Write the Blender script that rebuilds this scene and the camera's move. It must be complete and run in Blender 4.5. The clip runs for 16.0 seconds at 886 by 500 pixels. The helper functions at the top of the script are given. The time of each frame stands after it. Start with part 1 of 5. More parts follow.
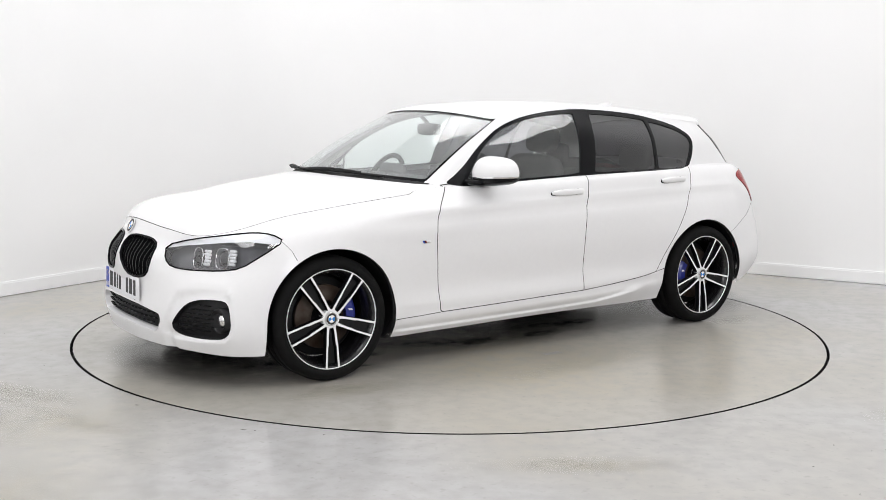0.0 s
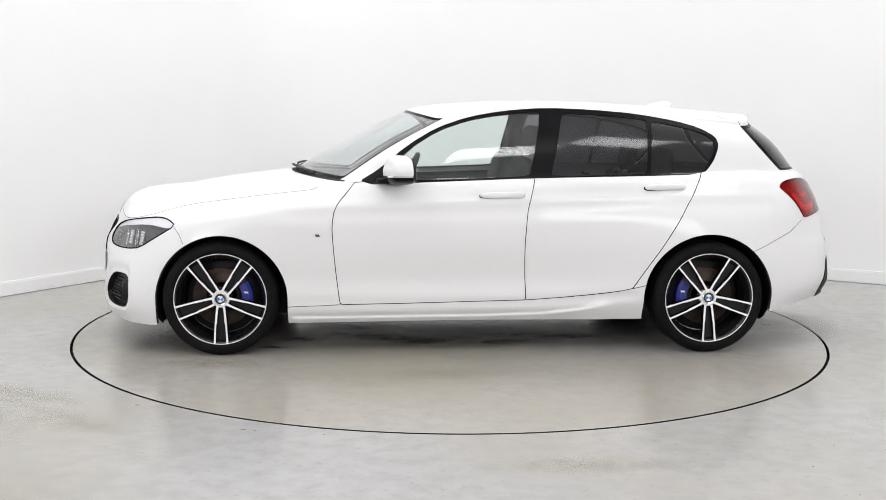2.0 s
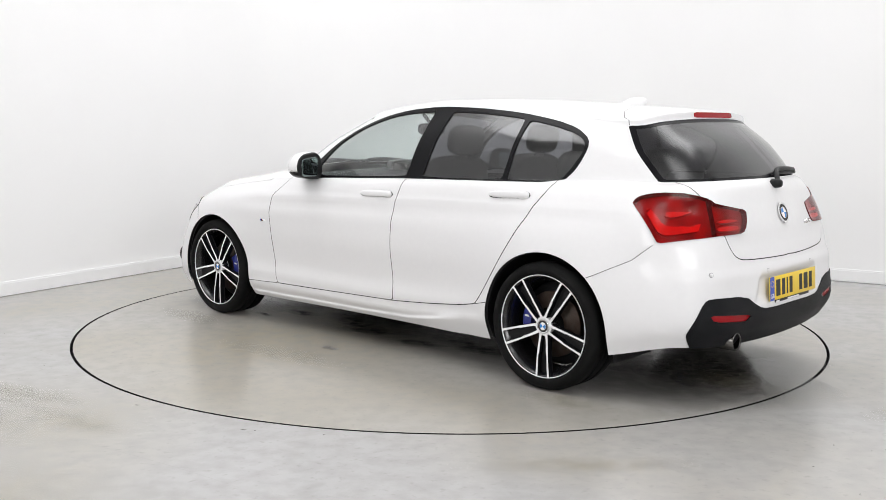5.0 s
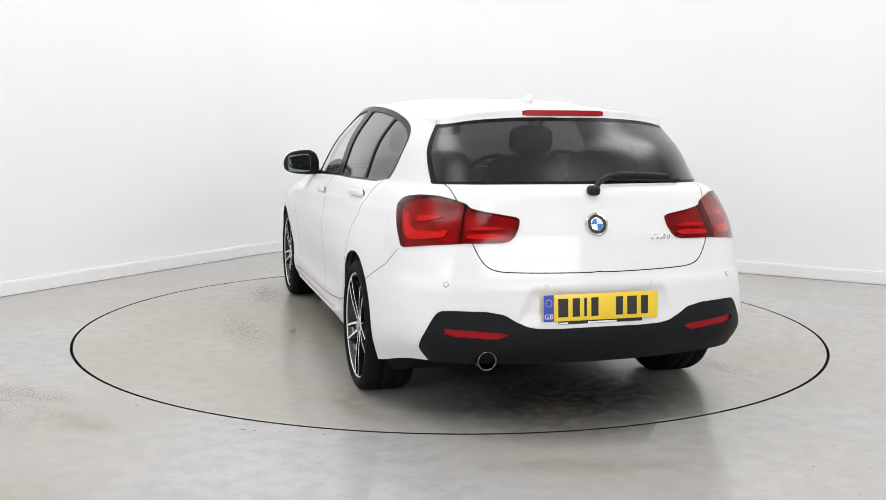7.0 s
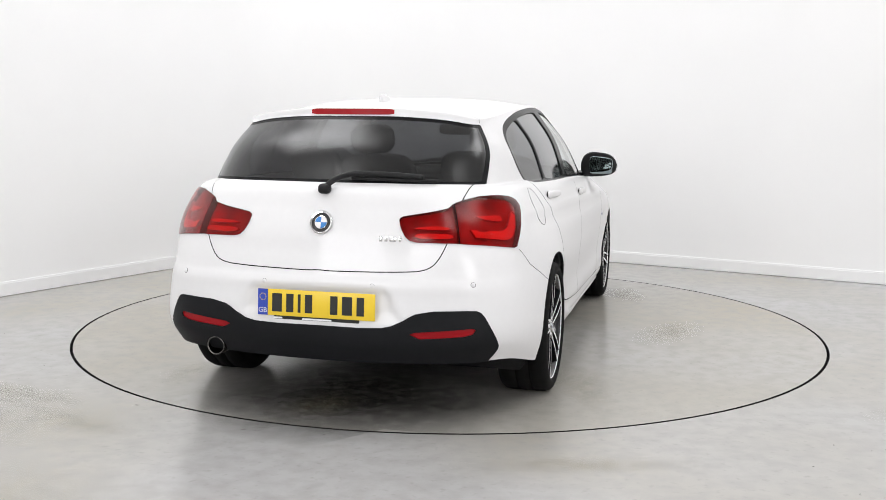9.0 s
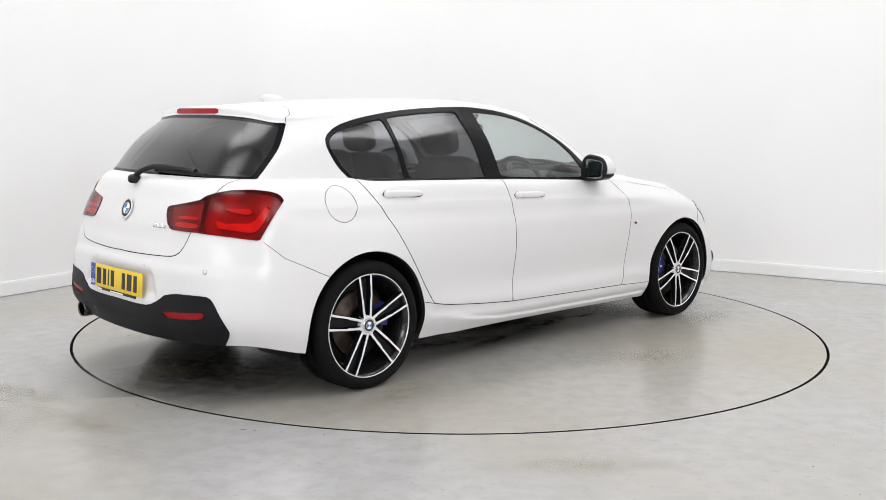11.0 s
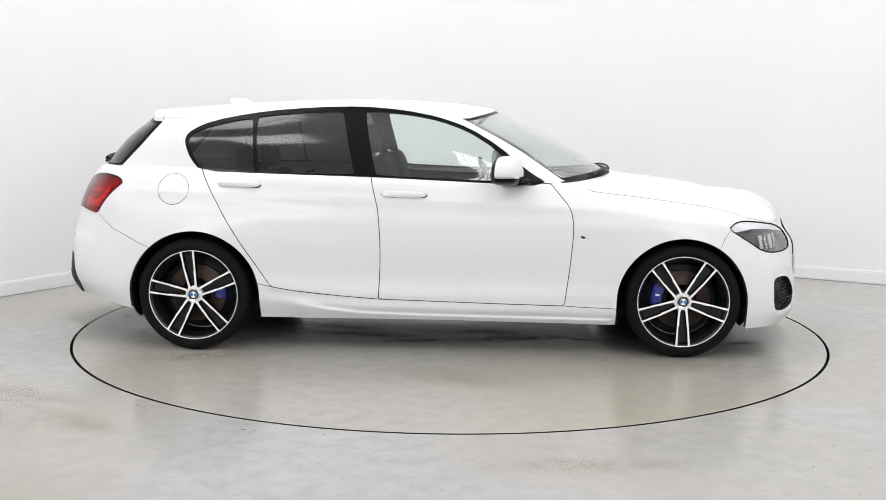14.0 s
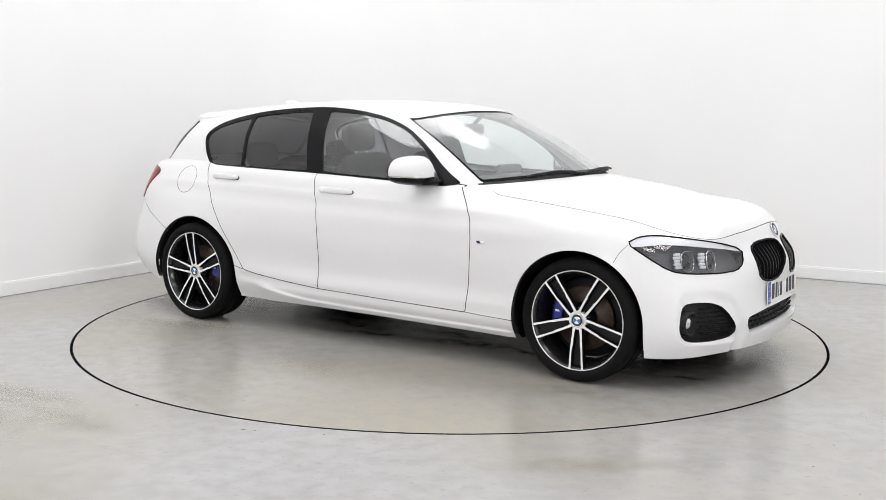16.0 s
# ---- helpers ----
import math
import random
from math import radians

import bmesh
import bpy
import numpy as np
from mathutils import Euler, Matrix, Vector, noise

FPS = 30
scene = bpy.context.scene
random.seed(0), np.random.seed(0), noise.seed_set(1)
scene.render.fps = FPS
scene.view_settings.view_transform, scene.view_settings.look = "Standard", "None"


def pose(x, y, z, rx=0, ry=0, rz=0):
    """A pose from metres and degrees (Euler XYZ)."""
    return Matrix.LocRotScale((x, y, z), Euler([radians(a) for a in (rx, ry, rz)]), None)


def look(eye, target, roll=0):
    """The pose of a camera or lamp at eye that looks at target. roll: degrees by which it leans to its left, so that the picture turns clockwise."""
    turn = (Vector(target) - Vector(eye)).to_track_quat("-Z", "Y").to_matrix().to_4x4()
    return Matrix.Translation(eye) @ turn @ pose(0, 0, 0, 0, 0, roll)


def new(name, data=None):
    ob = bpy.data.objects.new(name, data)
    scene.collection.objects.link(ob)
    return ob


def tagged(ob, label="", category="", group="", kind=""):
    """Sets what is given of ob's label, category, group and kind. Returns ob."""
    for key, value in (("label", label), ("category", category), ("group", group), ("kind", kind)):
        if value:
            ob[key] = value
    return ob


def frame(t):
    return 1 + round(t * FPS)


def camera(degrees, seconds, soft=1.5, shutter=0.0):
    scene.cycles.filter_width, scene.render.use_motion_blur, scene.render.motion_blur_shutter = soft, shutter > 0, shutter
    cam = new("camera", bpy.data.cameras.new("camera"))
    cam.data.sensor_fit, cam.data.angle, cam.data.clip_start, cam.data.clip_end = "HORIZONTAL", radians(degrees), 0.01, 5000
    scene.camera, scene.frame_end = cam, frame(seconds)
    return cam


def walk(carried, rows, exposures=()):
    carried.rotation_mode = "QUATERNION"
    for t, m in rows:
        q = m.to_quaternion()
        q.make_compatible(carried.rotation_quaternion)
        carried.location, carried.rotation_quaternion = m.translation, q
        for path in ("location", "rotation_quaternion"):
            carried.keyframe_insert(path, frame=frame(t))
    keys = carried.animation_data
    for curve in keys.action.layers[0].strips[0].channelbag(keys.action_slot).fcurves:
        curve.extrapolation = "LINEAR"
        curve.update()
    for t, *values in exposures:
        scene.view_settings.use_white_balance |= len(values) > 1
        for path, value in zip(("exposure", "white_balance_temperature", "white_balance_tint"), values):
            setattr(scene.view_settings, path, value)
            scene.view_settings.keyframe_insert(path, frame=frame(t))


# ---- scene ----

# ================= camera =================
cam = camera(48.14, 16.0, soft=0.6)
EYE = Vector((0.0, -6.2098, 1.2854))
AIM = EYE + Vector((-0.0067477, 0.99140932, -0.13062169))
walk(cam, [(0.0, look(EYE, AIM, 0.464)), (16.0, look(EYE, AIM, 0.464))], exposures=[(0.0, 0.0), (16.0, 0.0)])

# the turntable's turn in degrees, second by half second (clockwise from above)
TURN = [(0.0, -0.11), (0.5, -7.63), (1.0, -15.66), (1.5, -23.22), (2.0, -31.25), (2.5, -38.8), (3.0, -46.84), (3.5, -54.5), (4.0, -62.29),
        (4.5, -70.08), (5.0, -77.86), (5.5, -85.54), (6.0, -93.58), (6.5, -101.13), (7.0, -109.22), (7.5, -116.73), (8.0, -124.72),
        (8.5, -132.21), (9.0, -140.24), (9.5, -147.72), (10.0, -155.8), (10.5, -163.51), (11.0, -171.29), (11.5, -179.08), (12.0, -186.87),
        (12.5, -194.44), (13.0, -202.62), (13.5, -210.17), (14.0, -218.16), (14.5, -225.76), (15.0, -233.65), (15.5, -241.2), (16.0, -249.33)]
CAR_AT = Vector((0.0298, 0.0221, 0.0))
CAR_HEADING = -144.21
TABLE_R = 2.2577

# ================= light =================
world = bpy.data.worlds.new("studio_air")
scene.world = world
world.use_nodes = True
world.node_tree.nodes["Background"].inputs[0].default_value = (1.0, 1.0, 1.0, 1)
world.node_tree.nodes["Background"].inputs[1].default_value = 0.15


def lamp(name, x, y, z, sx, sy, power, aim=None, colour=(1, 1, 1)):
    data = bpy.data.lights.new(name, "AREA")
    data.shape, data.size, data.size_y, data.energy, data.color = "RECTANGLE", sx, sy, power, colour
    ob = new(name, data)
    ob.matrix_world = look((x, y, z), aim or (x, y + 0.001, 0))
    return ob


CEIL = 6.0
LAMPS = [(-3.4, -4.4), (3.6, -4.4), (-2.7, -0.8), (4.0, -0.2), (1.4, -7.0), (0.3, 2.4)]
for lx, ly in LAMPS:
    lamp("ceiling_lamp", lx, ly, CEIL - 0.12, 2.2, 2.2, 87, colour=(1.0, 0.998, 1.010))
# fill lamps added out of view by the camera to brighten the car's sides
ADDED_FILLS = [(-3.4, -7.6, 2.5), (3.4, -7.6, 2.5)]
for (sx, sy, sz), watts in zip(ADDED_FILLS, (92, 118)):
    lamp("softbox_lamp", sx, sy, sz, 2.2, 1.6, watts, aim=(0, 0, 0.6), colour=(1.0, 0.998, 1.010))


# ================= materials =================
def material(name, colour, rough=0.5, metal=0.0, coat=0.0, vary=0.0, scale=6.0, bump=0.0, bump_scale=200.0, spec=0.5, emit=0.0, second=None):
    m = bpy.data.materials.new(name)
    m.use_nodes = True
    nt = m.node_tree
    b = nt.nodes["Principled BSDF"]
    b.inputs["Base Color"].default_value = (*colour, 1)
    b.inputs["Roughness"].default_value = rough
    b.inputs["Metallic"].default_value = metal
    b.inputs["Coat Weight"].default_value = coat
    b.inputs["Coat Roughness"].default_value = 0.06
    b.inputs["Specular IOR Level"].default_value = spec
    if emit:
        b.inputs["Emission Color"].default_value = (*colour, 1)
        b.inputs["Emission Strength"].default_value = emit
    co = nt.nodes.new("ShaderNodeTexCoord")
    if vary:
        n1 = nt.nodes.new("ShaderNodeTexNoise")
        n1.inputs["Scale"].default_value, n1.inputs["Detail"].default_value = scale, 6
        nt.links.new(co.outputs["Object"], n1.inputs["Vector"])
        r = nt.nodes.new("ShaderNodeValToRGB")
        r.color_ramp.elements[0].position, r.color_ramp.elements[1].position = 0.3, 0.7
        c2 = second or tuple(c * (1 - vary) for c in colour)
        r.color_ramp.elements[0].color, r.color_ramp.elements[1].color = (*c2, 1), (*colour, 1)
        nt.links.new(n1.outputs["Fac"], r.inputs["Fac"])
        nt.links.new(r.outputs["Color"], b.inputs["Base Color"])
    if bump:
        n2 = nt.nodes.new("ShaderNodeTexNoise")
        n2.inputs["Scale"].default_value, n2.inputs["Detail"].default_value = bump_scale, 3
        nt.links.new(co.outputs["Object"], n2.inputs["Vector"])
        bp = nt.nodes.new("ShaderNodeBump")
        bp.inputs["Strength"].default_value, bp.inputs["Distance"].default_value = bump, 0.002
        nt.links.new(n2.outputs["Fac"], bp.inputs["Height"])
        nt.links.new(bp.outputs["Normal"], b.inputs["Normal"])
    return m


def glass_material(name, tint, gloss=1.0, ior=1.5, veil=0.0, blur=0.03):
    m = bpy.data.materials.new(name)
    m.use_nodes = True
    nt = m.node_tree
    nt.nodes.remove(nt.nodes["Principled BSDF"])
    out = nt.nodes["Material Output"]
    tr = nt.nodes.new("ShaderNodeBsdfTransparent")
    tr.inputs["Color"].default_value = (*tint, 1)
    gl = nt.nodes.new("ShaderNodeBsdfGlossy")
    gl.inputs["Roughness"].default_value = blur
    gl.inputs["Color"].default_value = (gloss, gloss, gloss, 1)
    # mirror gloss that grows towards grazing angles, alike from both sides of the pane
    f0 = 2 * ((ior - 1) / (ior + 1)) ** 2
    fr = nt.nodes.new("ShaderNodeLayerWeight")
    fr.inputs["Blend"].default_value = 0.5
    pw = nt.nodes.new("ShaderNodeMath")
    pw.operation, pw.inputs[1].default_value = "POWER", 4.0
    nt.links.new(fr.outputs["Facing"], pw.inputs[0])
    ma = nt.nodes.new("ShaderNodeMapRange")
    ma.inputs["To Min"].default_value, ma.inputs["To Max"].default_value = f0, 0.95
    nt.links.new(pw.outputs["Value"], ma.inputs["Value"])
    mx = nt.nodes.new("ShaderNodeMixShader")
    nt.links.new(ma.outputs["Result"], mx.inputs["Fac"])
    nt.links.new(tr.outputs["BSDF"], mx.inputs[1])
    nt.links.new(gl.outputs["BSDF"], mx.inputs[2])
    # a faint white veil mixed into the pane stands in for pale reflections
    df = nt.nodes.new("ShaderNodeBsdfDiffuse")
    df.inputs["Color"].default_value = (0.80, 0.82, 0.83, 1)
    co = nt.nodes.new("ShaderNodeTexCoord")
    no = nt.nodes.new("ShaderNodeTexNoise")
    no.inputs["Scale"].default_value = 3.0
    nt.links.new(co.outputs["Object"], no.inputs["Vector"])
    mr = nt.nodes.new("ShaderNodeMapRange")
    mr.inputs["To Min"].default_value, mr.inputs["To Max"].default_value = veil * 0.6, veil * 1.4
    nt.links.new(no.outputs["Fac"], mr.inputs["Value"])
    m2 = nt.nodes.new("ShaderNodeMixShader")
    nt.links.new(mr.outputs["Result"], m2.inputs["Fac"])
    nt.links.new(mx.outputs["Shader"], m2.inputs[1])
    nt.links.new(df.outputs["BSDF"], m2.inputs[2])
    nt.links.new(m2.outputs["Shader"], out.inputs["Surface"])
    return m


def floor_material(name, k=(1.0, 1.0, 1.0)):
    """Sealed grey screed: cloudy tone, brownish stains, fine speckle, satin sheen with worn patches."""
    m = material(name, (0.40, 0.39, 0.38), rough=0.32)
    nt = m.node_tree
    b = nt.nodes["Principled BSDF"]
    co = nt.nodes["Texture Coordinate"]

    def noise_tex(scale, detail, lo, hi):
        n = nt.nodes.new("ShaderNodeTexNoise")
        n.inputs["Scale"].default_value, n.inputs["Detail"].default_value = scale, detail
        nt.links.new(co.outputs["Object"], n.inputs["Vector"])
        r = nt.nodes.new("ShaderNodeMapRange")
        r.inputs["From Min"].default_value, r.inputs["From Max"].default_value = lo, hi
        nt.links.new(n.outputs["Fac"], r.inputs["Value"])
        return r.outputs["Result"]

    def mix(fac, a, c):
        x = nt.nodes.new("ShaderNodeMix")
        x.data_type = "RGBA"
        nt.links.new(fac, x.inputs["Factor"])
        for sock, v in ((x.inputs[6], a), (x.inputs[7], c)):
            if isinstance(v, tuple):
                sock.default_value = (*v, 1)
            else:
                nt.links.new(v, sock)
        return x.outputs[2]

    tone = lambda r, g, b_: (r * k[0], g * k[1], b_ * k[2])
    cloud = mix(noise_tex(0.8, 4, 0.25, 0.75), tone(0.420, 0.414, 0.412), tone(0.372, 0.365, 0.360))
    stain = mix(noise_tex(0.42, 2, 0.42, 0.80), cloud, tone(0.37, 0.335, 0.265))
    mottle = mix(noise_tex(11.0, 5, 0.40, 0.85), stain, tone(0.33, 0.325, 0.315))
    speck = mix(noise_tex(30.0, 2, 0.60, 0.90), mottle, tone(0.30, 0.29, 0.28))
    nt.links.new(speck, b.inputs["Base Color"])
    rr = nt.nodes.new("ShaderNodeMapRange")
    rr.inputs["To Min"].default_value, rr.inputs["To Max"].default_value = 0.19, 0.27
    nt.links.new(noise_tex(0.7, 2, 0.2, 0.8), rr.inputs["Value"])
    nt.links.new(rr.outputs["Result"], b.inputs["Roughness"])
    return m


FLOOR = floor_material("sealed_screed")
TABLE_FLOOR = floor_material("scuffed_screed", (0.965, 0.945, 0.90))
WALL = material("white_wall_paint", (0.90, 0.90, 0.90), rough=0.7, vary=0.02, scale=1.2, bump=0.08, bump_scale=120)
BASE = material("white_gloss_paint", (0.88, 0.88, 0.88), rough=0.3, vary=0.02, scale=3)
CEILING = material("ceiling_paint", (0.82, 0.82, 0.82), rough=0.8, vary=0.02, scale=2)
PAINT = material("white_car_paint", (0.75, 0.746, 0.752), rough=0.5, coat=0.35, vary=0.015, scale=40)
BLACK_GLOSS = material("gloss_black", (0.012, 0.012, 0.013), rough=0.12, coat=0.6)
BLACK = material("black_plastic", (0.012, 0.012, 0.013), rough=0.5, spec=0.25, vary=0.3, scale=60, bump=0.2, bump_scale=500)
SATIN_BLACK = material("satin_black_trim", (0.007, 0.007, 0.008), rough=0.25, spec=0.10)
GREY_PLASTIC = material("dark_grey_plastic", (0.010, 0.0105, 0.012), rough=0.5, spec=0.13, vary=0.15, scale=40, bump=0.2, bump_scale=600)
GAP = material("shut_line", (0.008, 0.008, 0.008), rough=0.9, spec=0.1)
RUBBER = material("tyre_rubber", (0.006, 0.006, 0.006), rough=0.8, spec=0.15, vary=0.3, scale=30, bump=0.3, bump_scale=150)
SILVER = material("machined_alloy", (0.90, 0.90, 0.91), rough=0.3, metal=0.25, vary=0.05, scale=50)
CHROME = material("chrome", (0.8, 0.8, 0.8), rough=0.08, metal=1.0)
RIM_BLACK = material("gloss_black_alloy", (0.008, 0.008, 0.009), rough=0.25, coat=0.3)
DISC = material("brake_disc_steel", (0.09, 0.072, 0.06), rough=0.5, metal=0.5, vary=0.5, scale=18, second=(0.05, 0.026, 0.016))
BLUE = material("blue_caliper_paint", (0.02, 0.03, 0.24), rough=0.4, coat=0.2)
RED_LENS = material("red_lens", (0.17, 0.003, 0.006), rough=0.2, spec=0.15)
RED_BRIGHT = material("bright_red_light_guide", (0.80, 0.06, 0.05), rough=0.35, spec=0.2, vary=0.25, scale=25)
RED_GLOW_SIDE = material("red_guide_side", (0.45, 0.03, 0.03), rough=0.4, spec=0.2)
RED_TRAY = material("dark_red_lamp_tray", (0.42, 0.016, 0.018), rough=0.4, spec=0.2, vary=0.6, scale=14)
REFLECTOR_RED = material("red_reflector", (0.30, 0.006, 0.010), rough=0.25, spec=0.2, bump=0.3, bump_scale=400)
RED_COVER = glass_material("clear_red_cover", (0.80, 0.10, 0.11), ior=1.20, blur=0.14)
SMOKE_LENS = material("smoked_red_lens", (0.11, 0.003, 0.005), rough=0.2, spec=0.15)
LAMP_DARK = material("headlamp_bezel", (0.13, 0.13, 0.14), rough=0.3, vary=0.3, scale=30)
WHITE_PLASTIC = material("white_light_bar", (0.85, 0.85, 0.86), rough=0.3)
YELLOW = material("yellow_plate", (0.80, 0.56, 0.03), rough=0.35)
PLATE_WHITE = material("white_plate", (0.78, 0.78, 0.80), rough=0.35)
PLATE_BLUE = material("plate_blue", (0.02, 0.06, 0.42), rough=0.4)
INK = material("plate_black", (0.012, 0.012, 0.012), rough=0.5)
LOGO_BLUE = material("badge_blue", (0.03, 0.20, 0.55), rough=0.25, coat=1)
LOGO_WHITE = material("badge_white", (0.8, 0.8, 0.8), rough=0.25, coat=1)
CLOTH = material("dark_seat_cloth", (0.02, 0.02, 0.021), rough=0.9, vary=0.3, scale=80, bump=0.4, bump_scale=300)
TRIM = material("dark_cabin_trim", (0.03, 0.03, 0.031), rough=0.7, vary=0.2, scale=50)
HEADLINER = material("grey_headliner", (0.30, 0.30, 0.29), rough=0.95, vary=0.05, scale=60)
CLEAR = glass_material("clear_green_glass", (0.90, 0.96, 0.94), ior=1.5, veil=0.03)
SCREEN = glass_material("laminated_windscreen_glass", (0.80, 0.86, 0.85), ior=1.6, veil=0.16, blur=0.14)
REAR_GLASS = glass_material("dark_rear_glass", (0.085, 0.083, 0.092), ior=1.31, veil=0.006, blur=0.20)
TINTED = glass_material("dark_privacy_glass", (0.15, 0.146, 0.165), ior=1.38, veil=0.010, blur=0.10)
DARK_CHROME = material("dark_exhaust_steel", (0.12, 0.115, 0.11), rough=0.25, metal=1.0)
LENS = glass_material("clear_lens", (0.85, 0.86, 0.88))
DIM_MIRROR = material("dimming_mirror_glass", (0.20, 0.235, 0.24), rough=0.03, metal=1.0)
DIRT = material("dark_floor_mark", (0.12, 0.11, 0.10), rough=0.7, vary=0.5, scale=60)


def floor_patch_material(name, colour, strength, rough=0.10, lo=0.32, hi=0.62):
    """A soft patch (damp, smear, painted shade) that fades out towards its rim and is broken up by noise."""
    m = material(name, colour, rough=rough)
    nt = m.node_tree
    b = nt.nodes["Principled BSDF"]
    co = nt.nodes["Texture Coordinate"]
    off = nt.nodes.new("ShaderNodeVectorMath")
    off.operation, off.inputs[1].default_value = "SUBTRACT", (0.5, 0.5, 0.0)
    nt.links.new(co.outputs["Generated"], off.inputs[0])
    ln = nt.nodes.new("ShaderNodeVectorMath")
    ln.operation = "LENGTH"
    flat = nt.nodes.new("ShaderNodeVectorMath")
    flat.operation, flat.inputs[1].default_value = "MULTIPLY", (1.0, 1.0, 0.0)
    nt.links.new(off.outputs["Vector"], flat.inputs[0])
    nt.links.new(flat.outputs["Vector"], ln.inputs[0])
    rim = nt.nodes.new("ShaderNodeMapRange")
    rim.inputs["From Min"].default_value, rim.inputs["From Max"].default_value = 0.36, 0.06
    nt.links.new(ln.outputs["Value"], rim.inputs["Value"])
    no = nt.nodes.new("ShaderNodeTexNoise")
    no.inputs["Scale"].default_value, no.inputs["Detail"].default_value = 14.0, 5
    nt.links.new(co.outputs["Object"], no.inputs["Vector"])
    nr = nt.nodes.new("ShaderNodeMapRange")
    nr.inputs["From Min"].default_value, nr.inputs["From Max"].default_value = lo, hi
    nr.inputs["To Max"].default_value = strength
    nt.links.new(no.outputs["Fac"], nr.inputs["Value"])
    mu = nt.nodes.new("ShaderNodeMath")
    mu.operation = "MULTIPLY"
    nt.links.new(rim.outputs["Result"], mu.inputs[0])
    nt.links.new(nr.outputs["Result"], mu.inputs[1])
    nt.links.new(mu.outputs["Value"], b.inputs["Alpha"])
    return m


# oily damp spots, some enlarged to paint in shade under the car
WET_SHADE = floor_patch_material("damp_oily_mark", (0.025, 0.024, 0.022), 0.95)
# dark sheet that paints the car's shade onto the floor
UNDER_SHADE = floor_patch_material("darkened_damp_floor", (0.045, 0.042, 0.038), 0.92, rough=0.16, lo=-0.1, hi=0.55)
SMEAR = floor_patch_material("brown_floor_smear", (0.34, 0.29, 0.17), 0.26, rough=0.35)


# ================= mesh helpers =================
def mesh_of(name, V, F, mats, normals=None, slots=None, smooth=True):
    me = bpy.data.meshes.new(name)
    me.from_pydata([tuple(map(float, v[:3])) for v in V], [], [tuple(map(int, f)) for f in F])
    for m in mats if isinstance(mats, (list, tuple)) else [mats]:
        me.materials.append(m)
    if slots is not None:
        me.polygons.foreach_set("material_index", np.array(slots, dtype=np.int32))
    me.polygons.foreach_set("use_smooth", np.full(len(me.polygons), smooth))
    me.update()
    if normals is not None:
        me.normals_split_custom_set_from_vertices([tuple(map(float, n)) for n in normals])
    return me


def link(name, me, parent=None, label="", m=None):
    ob = new(name, me)
    if parent is not None:
        ob.parent = parent
    if m is not None:
        ob.matrix_basis = m
    if label:
        ob["label"] = label
    return ob


def part(name, V, F, mat, parent, label="", normals=None, slots=None, smooth=True, m=None):
    return link(name, mesh_of(name, V, F, mat, normals, slots, smooth), parent, label, m)


def bm_part(name, bm, mat, parent, label="", smooth=True, m=None):
    me = bpy.data.meshes.new(name)
    bmesh.ops.recalc_face_normals(bm, faces=bm.faces)
    bm.to_mesh(me)
    bm.free()
    for mm in mat if isinstance(mat, (list, tuple)) else [mat]:
        me.materials.append(mm)
    me.polygons.foreach_set("use_smooth", np.full(len(me.polygons), smooth))
    if smooth:
        me.set_sharp_from_angle(angle=radians(38))
    return link(name, me, parent, label, m)


def box(bm, x0, x1, y0, y1, z0, z1, bevel=0.0, seg=2):
    got = bmesh.ops.create_cube(bm, size=1.0)["verts"]
    for v in got:
        v.co = Vector((x0 + (v.co.x + 0.5) * (x1 - x0), y0 + (v.co.y + 0.5) * (y1 - y0), z0 + (v.co.z + 0.5) * (z1 - z0)))
    if bevel:
        edges = list({e for v in got for e in v.link_edges})
        bmesh.ops.bevel(bm, geom=edges, offset=bevel, segments=seg, affect="EDGES", profile=0.5)
    return got


def lathe(profile, n=64):
    """Turns (radius, y) pairs round the y axis."""
    V, F = [], []
    k = len(profile)
    for i in range(n):
        a = 2 * math.pi * i / n
        V += [(r * math.cos(a), y, r * math.sin(a)) for r, y in profile]
    for i in range(n):
        j = (i + 1) % n
        F += [(i * k + q, i * k + q + 1, j * k + q + 1, j * k + q) for q in range(k - 1)]
    return V, F


def blob(a, b, c, e1=0.6, e2=0.6, nu=28, nv=16):
    """A superellipsoid with half sizes a, b, c."""
    def p(w, e):
        return math.copysign(abs(w) ** e, w)
    V, F = [], []
    for j in range(nv + 1):
        t = -math.pi / 2 + math.pi * j / nv
        for i in range(nu):
            u = 2 * math.pi * i / nu
            V.append((a * p(math.cos(t), e1) * p(math.cos(u), e2), b * p(math.cos(t), e1) * p(math.sin(u), e2), c * p(math.sin(t), e1)))
    for j in range(nv):
        for i in range(nu):
            k = (i + 1) % nu
            F.append((j * nu + i, j * nu + k, (j + 1) * nu + k, (j + 1) * nu + i))
    return V, F


def shifted(VF, d, r=None):
    m = Matrix.Translation(d) @ (r if r is not None else Matrix.Identity(4))
    return [tuple(m @ Vector(v)) for v in VF[0]], VF[1]


def joined(*parts_):
    V, F = [], []
    for v, f in parts_:
        o = len(V)
        V += list(v)
        F += [tuple(i + o for i in q) for q in f]
    return V, F


